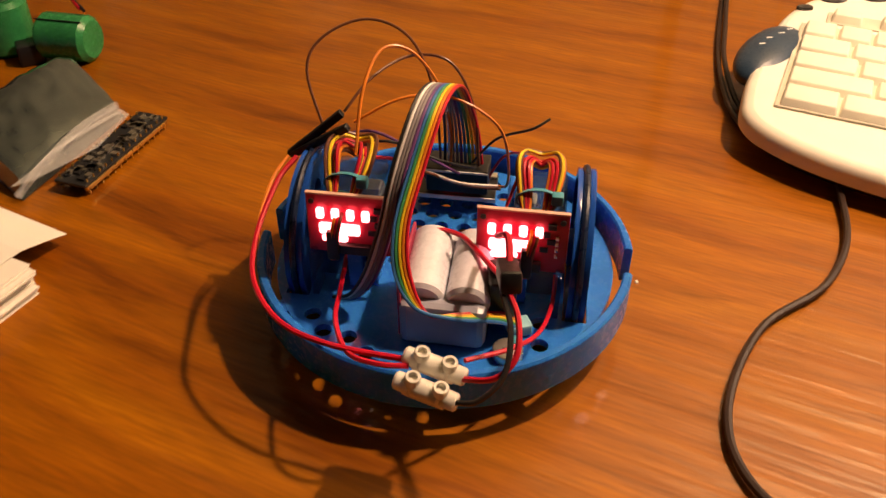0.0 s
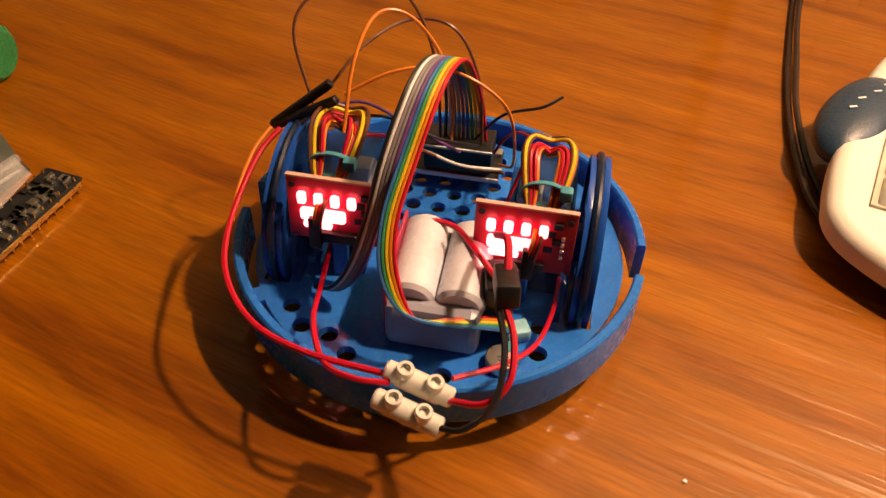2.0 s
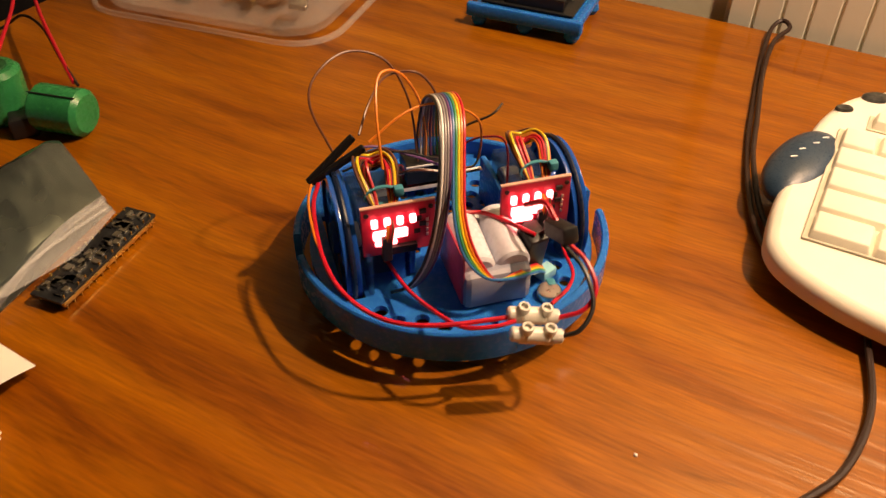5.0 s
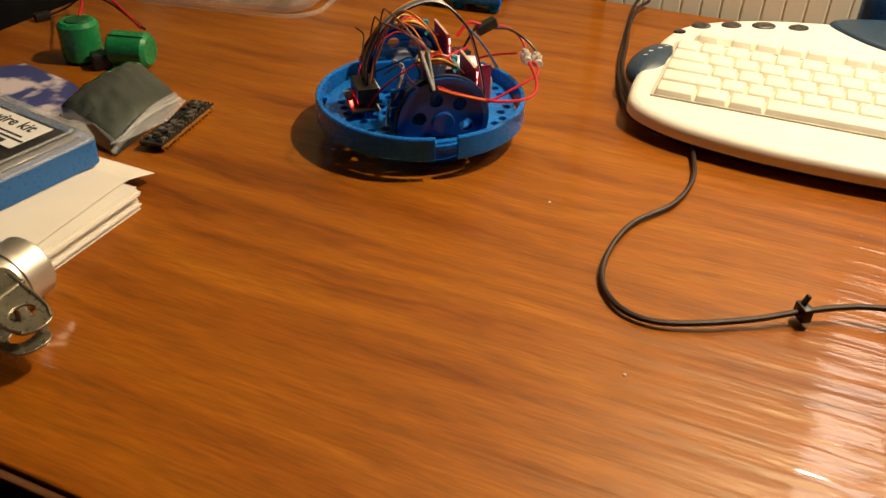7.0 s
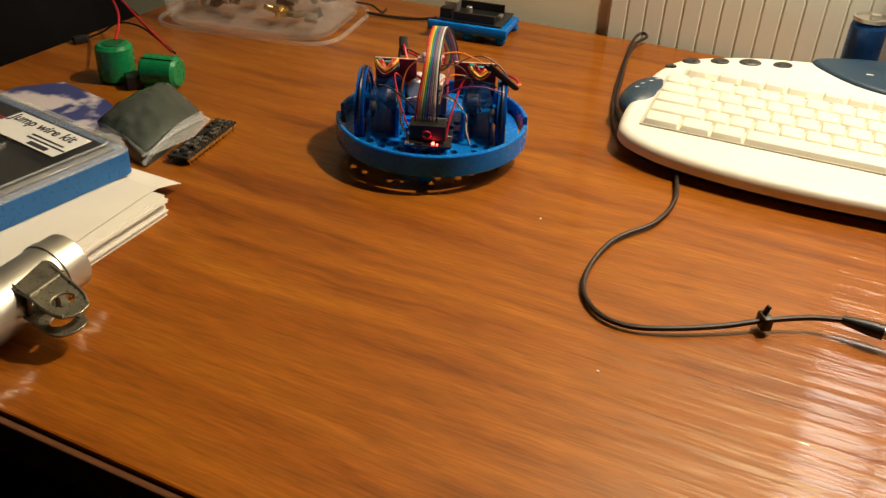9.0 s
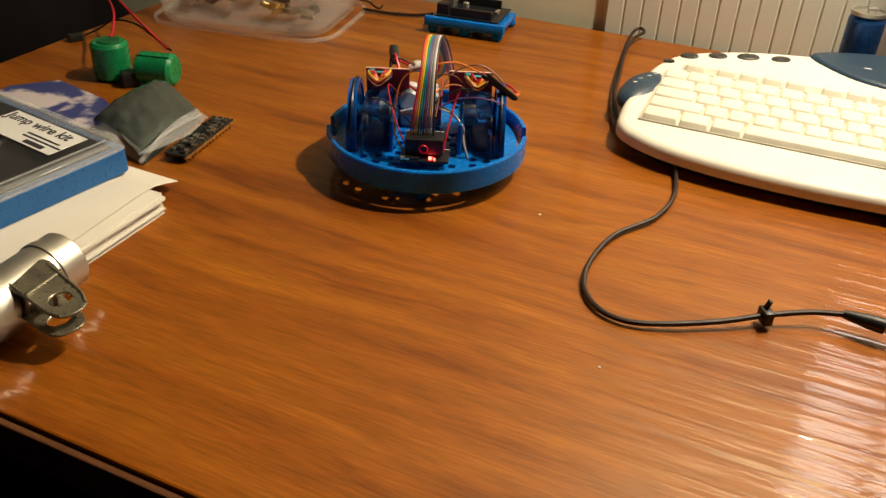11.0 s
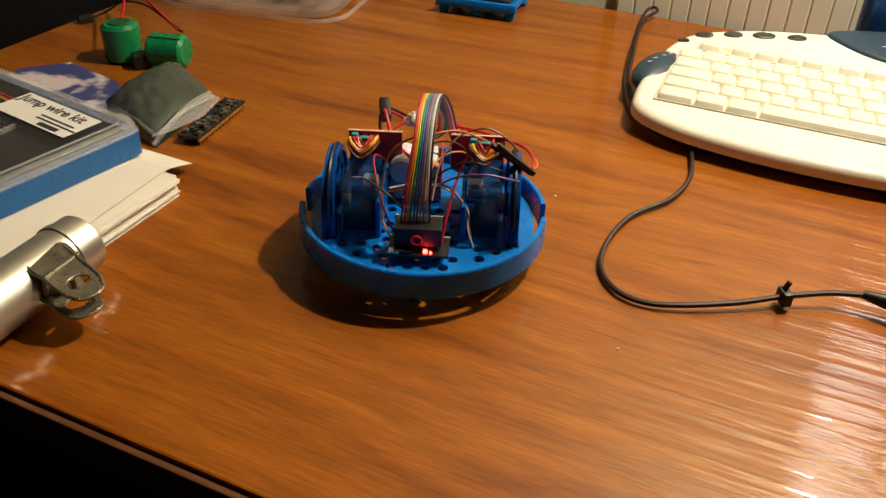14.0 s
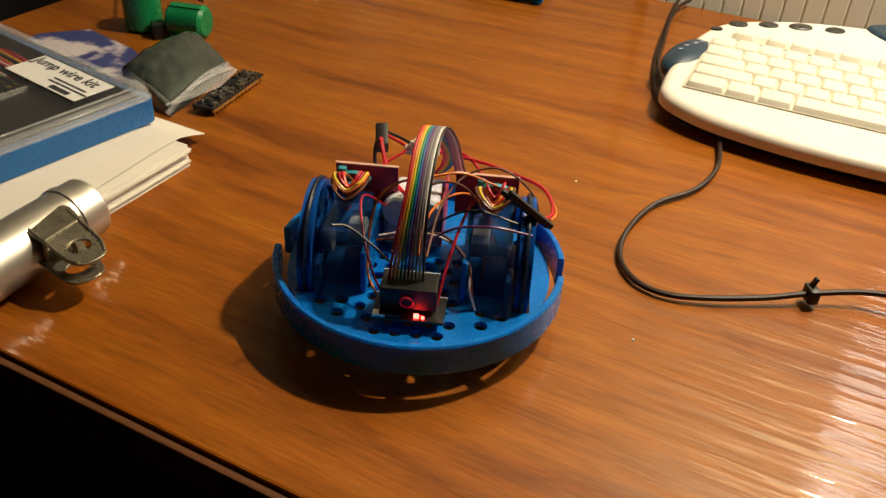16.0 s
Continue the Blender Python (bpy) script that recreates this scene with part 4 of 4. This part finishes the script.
def clamp_tube():
    c = thing("metal_clamp", pose(-0.1490, 0.405, 0.0, 0, 0, 70), "brushed silver metal tube with a slotted spring clip", "clamp")
    R, H = 0.0172, 0.0184
    part("tube", lathe([(R - 0.0004, 0.0), (R - 0.0012, 0.0004), (R - 0.0022, 0.0), (R - 0.0022, -0.092), (R, -0.092), (R, -0.0006)], 64, pose(0, 0, H, 0, 90, 0)), STEEL, c, "brushed metal tube")
    part("tube_end", lathe([(0, -0.0008), (R - 0.0030, -0.0008), (R - 0.0023, -0.002), (R - 0.0023, -0.006), (0, -0.006)], 48, pose(0, 0, H, 0, 90, 0)), STEEL, c, "closed metal end")
    part("collar", lathe([(R + 0.0001, -0.012), (R + 0.0010, -0.0125), (R + 0.0010, -0.0165), (R + 0.0001, -0.017)], 64, pose(0, 0, H, 0, 90, 0)), STEEL, c)
    blade = smooth_loop([(0.0, -0.0135), (0.022, -0.0125), (0.038, -0.0120), (0.0475, -0.0085), (0.0500, 0.0), (0.0475, 0.0085), (0.038, 0.0120), (0.022, 0.0125), (0.0, 0.0135)], 5)
    slot = [(0.0350 + 0.0052 * math.cos(a), 0.0068 * math.sin(a)) for a in np.linspace(0, 2 * math.pi, 20, endpoint=False)]
    lv = part("clip_lever", slab(blade, 0, 0.0012, 0.0004, (slot,)), STEEL_DARK, c, "worn metal lever with a hole")
    lv.matrix_basis = pose(-0.0335, -0.0060, 0.0325, 0, 12, -102) @ Matrix.Diagonal((0.88, 0.92, 1, 1))
    for k in (-1, 1):
        part("lever_lip", tube([(0.004, k * 0.0125, 0.0006), (0.022, k * 0.0119, 0.0012), (0.038, k * 0.0113, 0.0010), (0.0465, k * 0.0080, 0.0008)], 0.0011, 7, 4), STEEL_DARK, lv)
    lo = part("clip_lever", slab(blade, 0, 0.0012, 0.0004, (slot,)), STEEL_DARK, c)
    lo.matrix_basis = pose(-0.0350, -0.0060, 0.0170, 0, 3, -106) @ Matrix.Diagonal((0.88, 0.92, 1, 1))
    part("spring", lathe([(0.0062 + 0.0014 * math.cos(a), 0.0014 * math.sin(a)) for a in np.linspace(0, 2 * math.pi, 8, endpoint=False)], 24, pose(-0.037, -0.0225, 0.0215, 0, 90, 0)), STEEL_DARK, c)
    part("jaw", box(0.026, 0.0030, 0.0190, (-0.0355, -0.0195, 0.0220), 0.0010, (12, 0, 0)), STEEL_DARK, c)
    part("rest", box(0.060, 0.0100, 0.0030, (-0.050, 0.0, 0.0016), 0.001), STEEL_DARK, c)


clamp_tube()

# ---- bag with circuit strip, cells, leaflet ----
def bag_and_strip():
    bag = thing("antistatic_bag", pose(-0.172, 0.616, 0.0), "crumpled grey antistatic bag with a clear end", "bag")
    p00, p10, p11, p01 = Vector((0.014, -0.060)), Vector((0.034, 0.024)), Vector((-0.010, 0.064)), Vector((-0.042, -0.016))
    b = bmesh.new()
    N = 26
    tops, bots = [], []
    for i in range(N + 1):
        for j in range(N + 1):
            s, t = i / N, j / N
            q = (p00 * (1 - s) + p10 * s) * (1 - t) + (p01 * (1 - s) + p11 * s) * t
            puff = (16 * s * (1 - s) * t * (1 - t)) ** 0.15
            crease = noise.noise(Vector((s * 2.2, t * 2.2, 1.3))) * 0.002 + abs(noise.noise(Vector((s * 8, t * 4, 7)))) * 0.0022 + 0.006 * t
            tops.append(b.verts.new((q.x, q.y, 0.0012 + puff * (0.015 + 1.25 * crease + 0.008 * s * t))))
            bots.append(b.verts.new((q.x, q.y, 0.0004)))
    idx = lambda i, j: i * (N + 1) + j
    for i in range(N):
        for j in range(N):
            f = [idx(i, j), idx(i + 1, j), idx(i + 1, j + 1), idx(i, j + 1)]
            b.faces.new([tops[k] for k in f])
            b.faces.new([bots[k] for k in f[::-1]])
    rim = [idx(i, 0) for i in range(N)] + [idx(N, j) for j in range(N)] + [idx(i, N) for i in range(N, 0, -1)] + [idx(0, j) for j in range(N, 0, -1)]
    for a, c in zip(rim, rim[1:] + rim[:1]):
        b.faces.new((tops[a], bots[a], bots[c], tops[c]))
    bmesh.ops.recalc_face_normals(b, faces=b.faces)
    part("pouch", b, ANTISTATIC, bag, "shiny grey crumpled pouch")
    fold = bmesh.new()
    tube([(0.012, -0.060, 0.0030), (0.019, -0.040, 0.010), (0.026, -0.010, 0.013), (0.033, 0.020, 0.010)], 0.0022, 6, 5, fold)
    part("fold", fold, CLEAR, bag, "glossy clear fold")
    part("clear_end", slab([(0.012, -0.062), (0.020, -0.056), (0.040, -0.024), (0.044, 0.010), (0.032, 0.020), (0.014, -0.054)], 0.0098, 0.0103), CLEAR, bag, "clear end of the bag")
    part("fold", tube([(0.013, -0.062, 0.0040), (0.020, -0.045, 0.0130), (0.030, -0.020, 0.0150), (0.040, 0.010, 0.0120)], 0.0009, 6, 5), CLEAR, bag)
    strip = thing("circuit_strip", pose(-0.127, 0.598, 0, 0, 0, 75), "narrow dark circuit board with rows of pins", "circuit board")
    part("board", box(0.0720, 0.0180, 0.0016, (0, 0, 0.0062), 0.0003), PCB_BLACK, strip)
    rng = random.Random(8)
    for i in range(14):
        part("pin", box(0.0007, 0.0007, 0.0085, (-0.0325 + i * 0.005, -0.0080, 0.0045)), GOLD, strip, smooth=False)
        part("pin", box(0.0007, 0.0007, 0.0085, (-0.0325 + i * 0.005, 0.0080, 0.0045)), GOLD, strip, smooth=False)
    part("header_strip", box(0.0690, 0.0025, 0.0025, (0, -0.0080, 0.0041), 0.0003), GOLD, strip)
    part("header_strip", box(0.0690, 0.0025, 0.0025, (0, 0.0080, 0.0041), 0.0003), BLACK, strip)
    for i in range(64):
        part("component", box(rng.uniform(0.0015, 0.0045), rng.uniform(0.0015, 0.004), 0.0012, (rng.uniform(-0.033, 0.033), rng.uniform(-0.006, 0.006), 0.0076), 0, (0, 0, rng.choice((0, 90)))),
             COPPER if rng.random() < 0.65 else BLACK, strip, smooth=False)


bag_and_strip()


def green_cells():
    a = thing("battery_cell", pose(-0.2410, 0.7230, 0, 0, 0, 20), "green shrink-wrapped battery cell standing on the desk", "battery", "green cells")
    b = thing("battery_cell", pose(-0.1960, 0.7120, 0, 0, 0, -8), "green shrink-wrapped battery cell lying on its side", "battery", "green cells")
    part("wrap", rod(0.0165, 0.0340, None, 0.0030, 14), GREEN, a, smooth=True)
    part("end_disc", rod(0.0095, 0.0008, pose(0, 0, 0.0340)), surface("dark_green_disc", (0.004, 0.09, 0.03), 0.5), a)
    part("wrap", rod(0.0145, 0.0340, pose(-0.0170, 0, 0.0145, 0, 90, 0), 0.0030, 14), GREEN, b)
    part("seam", box(0.0310, 0.0016, 0.0006, (0, -0.006, 0.0278), 0, (-20, 0, 0)), BLACK, b)
    t = thing("black_block", pose(-0.2200, 0.7060, 0, 0, 0, 30), "small black block between the cells", "block")
    part("block", box(0.0150, 0.0140, 0.0130, (0, 0, 0.0066), 0.0015), BLACK, t)
    w = thing("cell_leads", pose(0, 0, 0), "thin red and black leads from the cells", "wire")
    part("lead", tube([(-0.182, 0.7130, 0.0315), (-0.2050, 0.7400, 0.0330), (-0.2400, 0.7850, 0.0300), (-0.2750, 0.8200, 0.0200), (-0.2950, 0.8250, 0.0080), (-0.3100, 0.8150, 0.0030)], 0.0010), WIRE["black"], w)
    part("lead", tube([(-0.1860, 0.7160, 0.0315), (-0.2120, 0.7500, 0.0340), (-0.2450, 0.7950, 0.0360), (-0.2800, 0.8500, 0.0340), (-0.3050, 0.9000, 0.0250), (-0.3200, 0.9400, 0.0100)], 0.0013), WIRE["red"], w)
    part("lead", tube([(-0.2410, 0.7300, 0.0345), (-0.2450, 0.7500, 0.0400), (-0.2600, 0.7900, 0.0400), (-0.2900, 0.8500, 0.0360), (-0.3150, 0.9000, 0.0260)], 0.0012), WIRE["red"], w)
    part("connector", box(0.014, 0.008, 0.007, (-0.3130, 0.8120, 0.0038), 0.001, (0, 0, 40)), BLACK, w)


green_cells()
leaf = tagged(finish("leaflet", slab([(-0.345, 0.610), (-0.262, 0.545), (-0.205, 0.640), (-0.232, 0.672), (-0.285, 0.708), (-0.322, 0.690)], 0.0003, 0.0010), LEAFLET, None, False),
              "glossy blue and white printed leaflet lying on the desk", "leaflet")

# ---- back of the desk ----
def tub():
    t = thing("plastic_tub", pose(-0.150, 0.925, 0, 0, 0, -13), "cloudy clear plastic tub full of small metal parts", "tub")
    base = rounded_rect(0.205, 0.145, 0.035, 8)
    rings = []
    b = bmesh.new()
    for k, z in ((0.90, 0.002), (0.93, 0.006), (1.0, 0.052), (1.045, 0.056), (1.05, 0.060), (1.02, 0.060), (0.985, 0.052), (0.91, 0.009), (0.88, 0.0065)):
        rings.append([b.verts.new((x * k, y * k, z)) for x, y in base])
    for r0, r1 in zip(rings, rings[1:]):
        for i in range(len(base)):
            b.faces.new((r0[i], r0[(i + 1) % len(base)], r1[(i + 1) % len(base)], r1[i]))
    b.faces.new(rings[0][::-1])
    b.faces.new(rings[-1])
    bmesh.ops.recalc_face_normals(b, faces=b.faces)
    part("body", b, CLOUDY, t, "cloudy translucent tub body")
    foot = [(x * 1.035, y * 1.035) for x, y in base]
    hole = [(x * 1.0, y * 1.0) for x, y in base]
    part("lip", slab(foot, 0.0004, 0.0040, 0.001, (hole,)), CLOUDY, t, "rounded clear lip")
    rng = random.Random(11)
    for i in range(34):
        x, y = rng.uniform(-0.075, 0.075), rng.uniform(-0.045, 0.045)
        mt = rng.choice((STEEL, STEEL_DARK, BLACK, GOLD, STEEL_DARK))
        part("metal_bit", box(rng.uniform(0.006, 0.03), rng.uniform(0.004, 0.012), rng.uniform(0.004, 0.01), (x, y, 0.0135 + rng.uniform(0, 0.018)), 0.001, (rng.uniform(-30, 30), rng.uniform(-30, 30), rng.uniform(0, 180))), mt, t)


tub()


def board_tray():
    s = thing("board_tray", pose(0.083, 0.905, 0, 0, 0, -17), "blue printed tray holding a dark development board", "circuit board")
    part("tray", box(0.082, 0.062, 0.006, (0, 0, 0.0115), 0.0015), BLUE, s, "blue printed tray")
    part("tray_lip", box(0.088, 0.006, 0.010, (0, -0.030, 0.0130), 0.0015), BLUE, s)
    for x in (-0.036, 0, 0.036):
        for y in (-0.026, 0.026):
            part("foot", lathe([(0, 0), (0.004, 0.0005), (0.006, 0.004), (0.005, 0.0086), (0, 0.0086)], 16, pose(x, y, 0)), BLUE, s)
    pcb = part("board", box(0.070, 0.053, 0.0016, (0, 0.002, 0.0176), 0.0003), PCB_BLACK, s, "dark circuit board")
    part("socket", box(0.050, 0.0028, 0.0085, (0, 0.025, 0.0226), 0.0004), BLACK, pcb)
    part("socket", box(0.045, 0.0028, 0.0085, (0.004, -0.020, 0.0226), 0.0004), BLACK, pcb)
    part("usb_port", box(0.014, 0.013, 0.0110, (-0.030, 0.010, 0.0238), 0.0006), STEEL, pcb)
    part("chip", box(0.034, 0.009, 0.0045, (0.008, -0.008, 0.0206), 0.0005), BLACK, pcb)
    part("capacitor", rod(0.0033, 0.0070, pose(-0.010, 0.008, 0.0184)), STEEL, pcb)
    part("power_socket", box(0.013, 0.009, 0.0105, (-0.028, -0.015, 0.0236), 0.0006), BLACK, pcb)
    part("crystal", box(0.004, 0.010, 0.0035, (0.026, 0.006, 0.0201), 0.0006), STEEL, pcb)
    w = thing("grey_cable", pose(0, 0, 0), "thin dark cable lying between tub and board", "cable")
    part("lead", tube([(-0.040, 0.945, 0.004), (-0.010, 0.938, 0.003), (0.020, 0.935, 0.003), (0.040, 0.932, 0.006)], 0.0018), CABLE, w)
    part("lead", tube([(-0.050, 0.930, 0.020), (-0.034, 0.935, 0.016), (-0.024, 0.950, 0.004), (-0.020, 0.965, 0.003)], 0.0012), CABLE, w)


board_tray()


def drink_can():
    c = thing("drink_can", pose(0.452, 0.800, 0, 0, 0, 0), "small blue metal can with a silver rim behind the keyboard", "can")
    part("body", lathe([(0, 0.0008), (0.0140, 0.0008), (0.0165, 0.004), (0.0165, 0.0600), (0.0150, 0.0650), (0.0, 0.0650)], 32), CAN, c, "blue painted body")
    part("rim", lathe([(0.0146, 0.0655), (0.0162, 0.0655), (0.0162, 0.0690), (0.0146, 0.0690)], 32), STEEL, c, "silver rim")
    part("lid", lathe([(0, 0.0656), (0.0144, 0.0656), (0.0144, 0.0663), (0, 0.0663)], 32), STEEL, c)
    part("tab", box(0.009, 0.006, 0.0050, (0.003, 0, 0.0690), 0.0010), STEEL, c)


drink_can()


def dark_bag():
    """Dark cloth bag on the floor past the desk's end."""
    g = thing("cloth_bag", pose(-0.62, 1.02, -0.74, 0, 0, -20), "dark cloth bag slumped beyond the end of the desk", "bag")
    b = bmesh.new()
    bmesh.ops.create_icosphere(b, subdivisions=4, radius=1.0)
    for v in b.verts:
        n = v.co.copy()
        k = 1 + 0.18 * noise.noise(n * 2.1) + 0.07 * noise.noise(n * 6)
        v.co = Vector((n.x * 0.27 * k, n.y * 0.30 * k, max(0.0, 0.40 + n.z * 0.44 * k)))
    part("bag_body", b, CLOTH, g)
    part("strap", tube([(-0.16, 0.0, 0.74), (-0.10, -0.12, 0.86), (0.05, -0.14, 0.88), (0.14, -0.02, 0.76)], 0.012), CLOTH, g)


dark_bag()
speck = tagged(finish("crumb", lathe([(0, 0), (0.0009, 0.0002), (0.0007, 0.0007), (0, 0.0009)], 7, pose(0.155, 0.354, 0)), PAPER), "tiny white crumb on the desk", "crumb")
speck = tagged(finish("crumb", lathe([(0, 0), (0.0009, 0.0002), (0.0007, 0.0007), (0, 0.0009)], 7, pose(0.133, 0.512, 0)), PAPER), "tiny white crumb on the desk", "crumb")
reading_lamp = thing("reading_lamp", pose(READING_AT[0], READING_AT[1] + 0.005, 0, 0, 0, 0), "small dark reading lamp at the back of the desk", "lamp")
part("base", lathe([(0, 0.0), (0.05, 0.0), (0.05, 0.008), (0.008, 0.014), (0, 0.014)], 32, pose(0.05, 0.04, 0)), BLACK, reading_lamp)
part("stem", rod(0.004, 0.430, pose(0.05, 0.04, 0.010)), BLACK, reading_lamp)
back = part("shade", box(0.16, 0.16, 0.006), BLACK, reading_lamp)
back.matrix_basis = pose(0, -0.005, 0) @ look((0, 0, READING_AT[2]), (-0.38, -0.445, 0.0), 20) @ pose(0, 0, 0.006)
lamp_body = thing("table_lamp", pose(LAMP_AT[0] + 0.02, LAMP_AT[1] + 0.02, 0), "slim dark lamp standing at the side of the desk", "lamp")
part("base", lathe([(0, 0.0), (0.07, 0.0), (0.07, 0.010), (0.012, 0.018), (0, 0.018)], 32), BLACK, lamp_body)
part("stem", rod(0.006, 0.72, pose(0, 0, 0.018)), BLACK, lamp_body)

# ---- motion ----
ROBOT_ROWS = [
    (0.0, 0.0509, 0.4984, -5.5), (0.5, 0.0517, 0.5233, -5.7), (1.0, 0.0535, 0.5465, -5.3), (1.5, 0.0489, 0.5699, -5.9),
    (2.0, 0.0478, 0.5905, -5.8), (2.5, 0.0501, 0.6036, -5.5), (3.0, 0.0494, 0.6132, -5.2), (3.5, 0.0525, 0.6165, -5.0),
    (4.0, 0.0515, 0.6160, -3.0), (4.5, 0.0500, 0.6150, 6.0), (5.0, 0.0480, 0.6140, 22.5), (5.5, 0.0462, 0.6134, 43.0),
    (5.9, 0.0470, 0.6130, 57.0), (6.1, 0.0465, 0.6125, 65.0), (6.5, 0.0462, 0.6090, 83.5), (7.0, 0.0468, 0.6090, 107.5),
    (7.5, 0.0480, 0.6100, 131.0), (8.0, 0.0496, 0.6124, 155.0), (8.5, 0.0502, 0.6130, 172.5), (9.0, 0.0513, 0.6123, 178.6),
    (9.6, 0.0513, 0.6115, 179.8), (10.2, 0.0510, 0.6055, 180.2), (10.8, 0.0505, 0.5900, 180.3), (11.5, 0.0500, 0.5623, 180.1),
    (12.0, 0.0493, 0.5405, 179.9), (12.5, 0.0483, 0.5171, 179.7), (13.0, 0.0473, 0.4934, 179.6), (13.5, 0.0465, 0.4688, 179.6),
    (14.0, 0.0456, 0.4453, 179.5), (14.5, 0.0449, 0.4214, 179.6), (15.0, 0.0444, 0.4001, 179.7), (15.5, 0.0440, 0.3834, 179.4),
    (16.0, 0.0427, 0.3727, 179.3)]


def motions():
    walk(robot, [(t, pose(x, y, 0, 0, 0, a)) for t, x, y, a in ROBOT_ROWS])
    for s, wheel in WHEELS:
        rows, rolled, last = [], 0.0, None
        for t, x, y, a in ROBOT_ROWS:
            if last:
                mid = radians((a + last[2]) / 2)
                ahead = -(x - last[0]) * math.sin(mid) + (y - last[1]) * math.cos(mid)
                rolled += (ahead + s * 0.053 * radians(a - last[2])) / 0.0325
            last = (x, y, a)
            rows.append((t, pose(s * 0.053, 0, 0.0325, 0, 90, 0) @ pose(0, 0, 0, 0, 0, math.degrees(-rolled))))
        walk(wheel, rows)
    # the tall loose leads fold forward as the robot swings round
    fold = lambda a: pose(0, 0.030, 0.052, a, 0, 0) @ pose(0, -0.030, -0.052)
    for lead in LOOPS:
        walk(lead, [(t, fold(a)) for t, a in ((0, 0), (6.5, 0), (7.2, 20), (7.8, 55), (8.4, 76), (9.0, 80), (16, 80))])


motions()
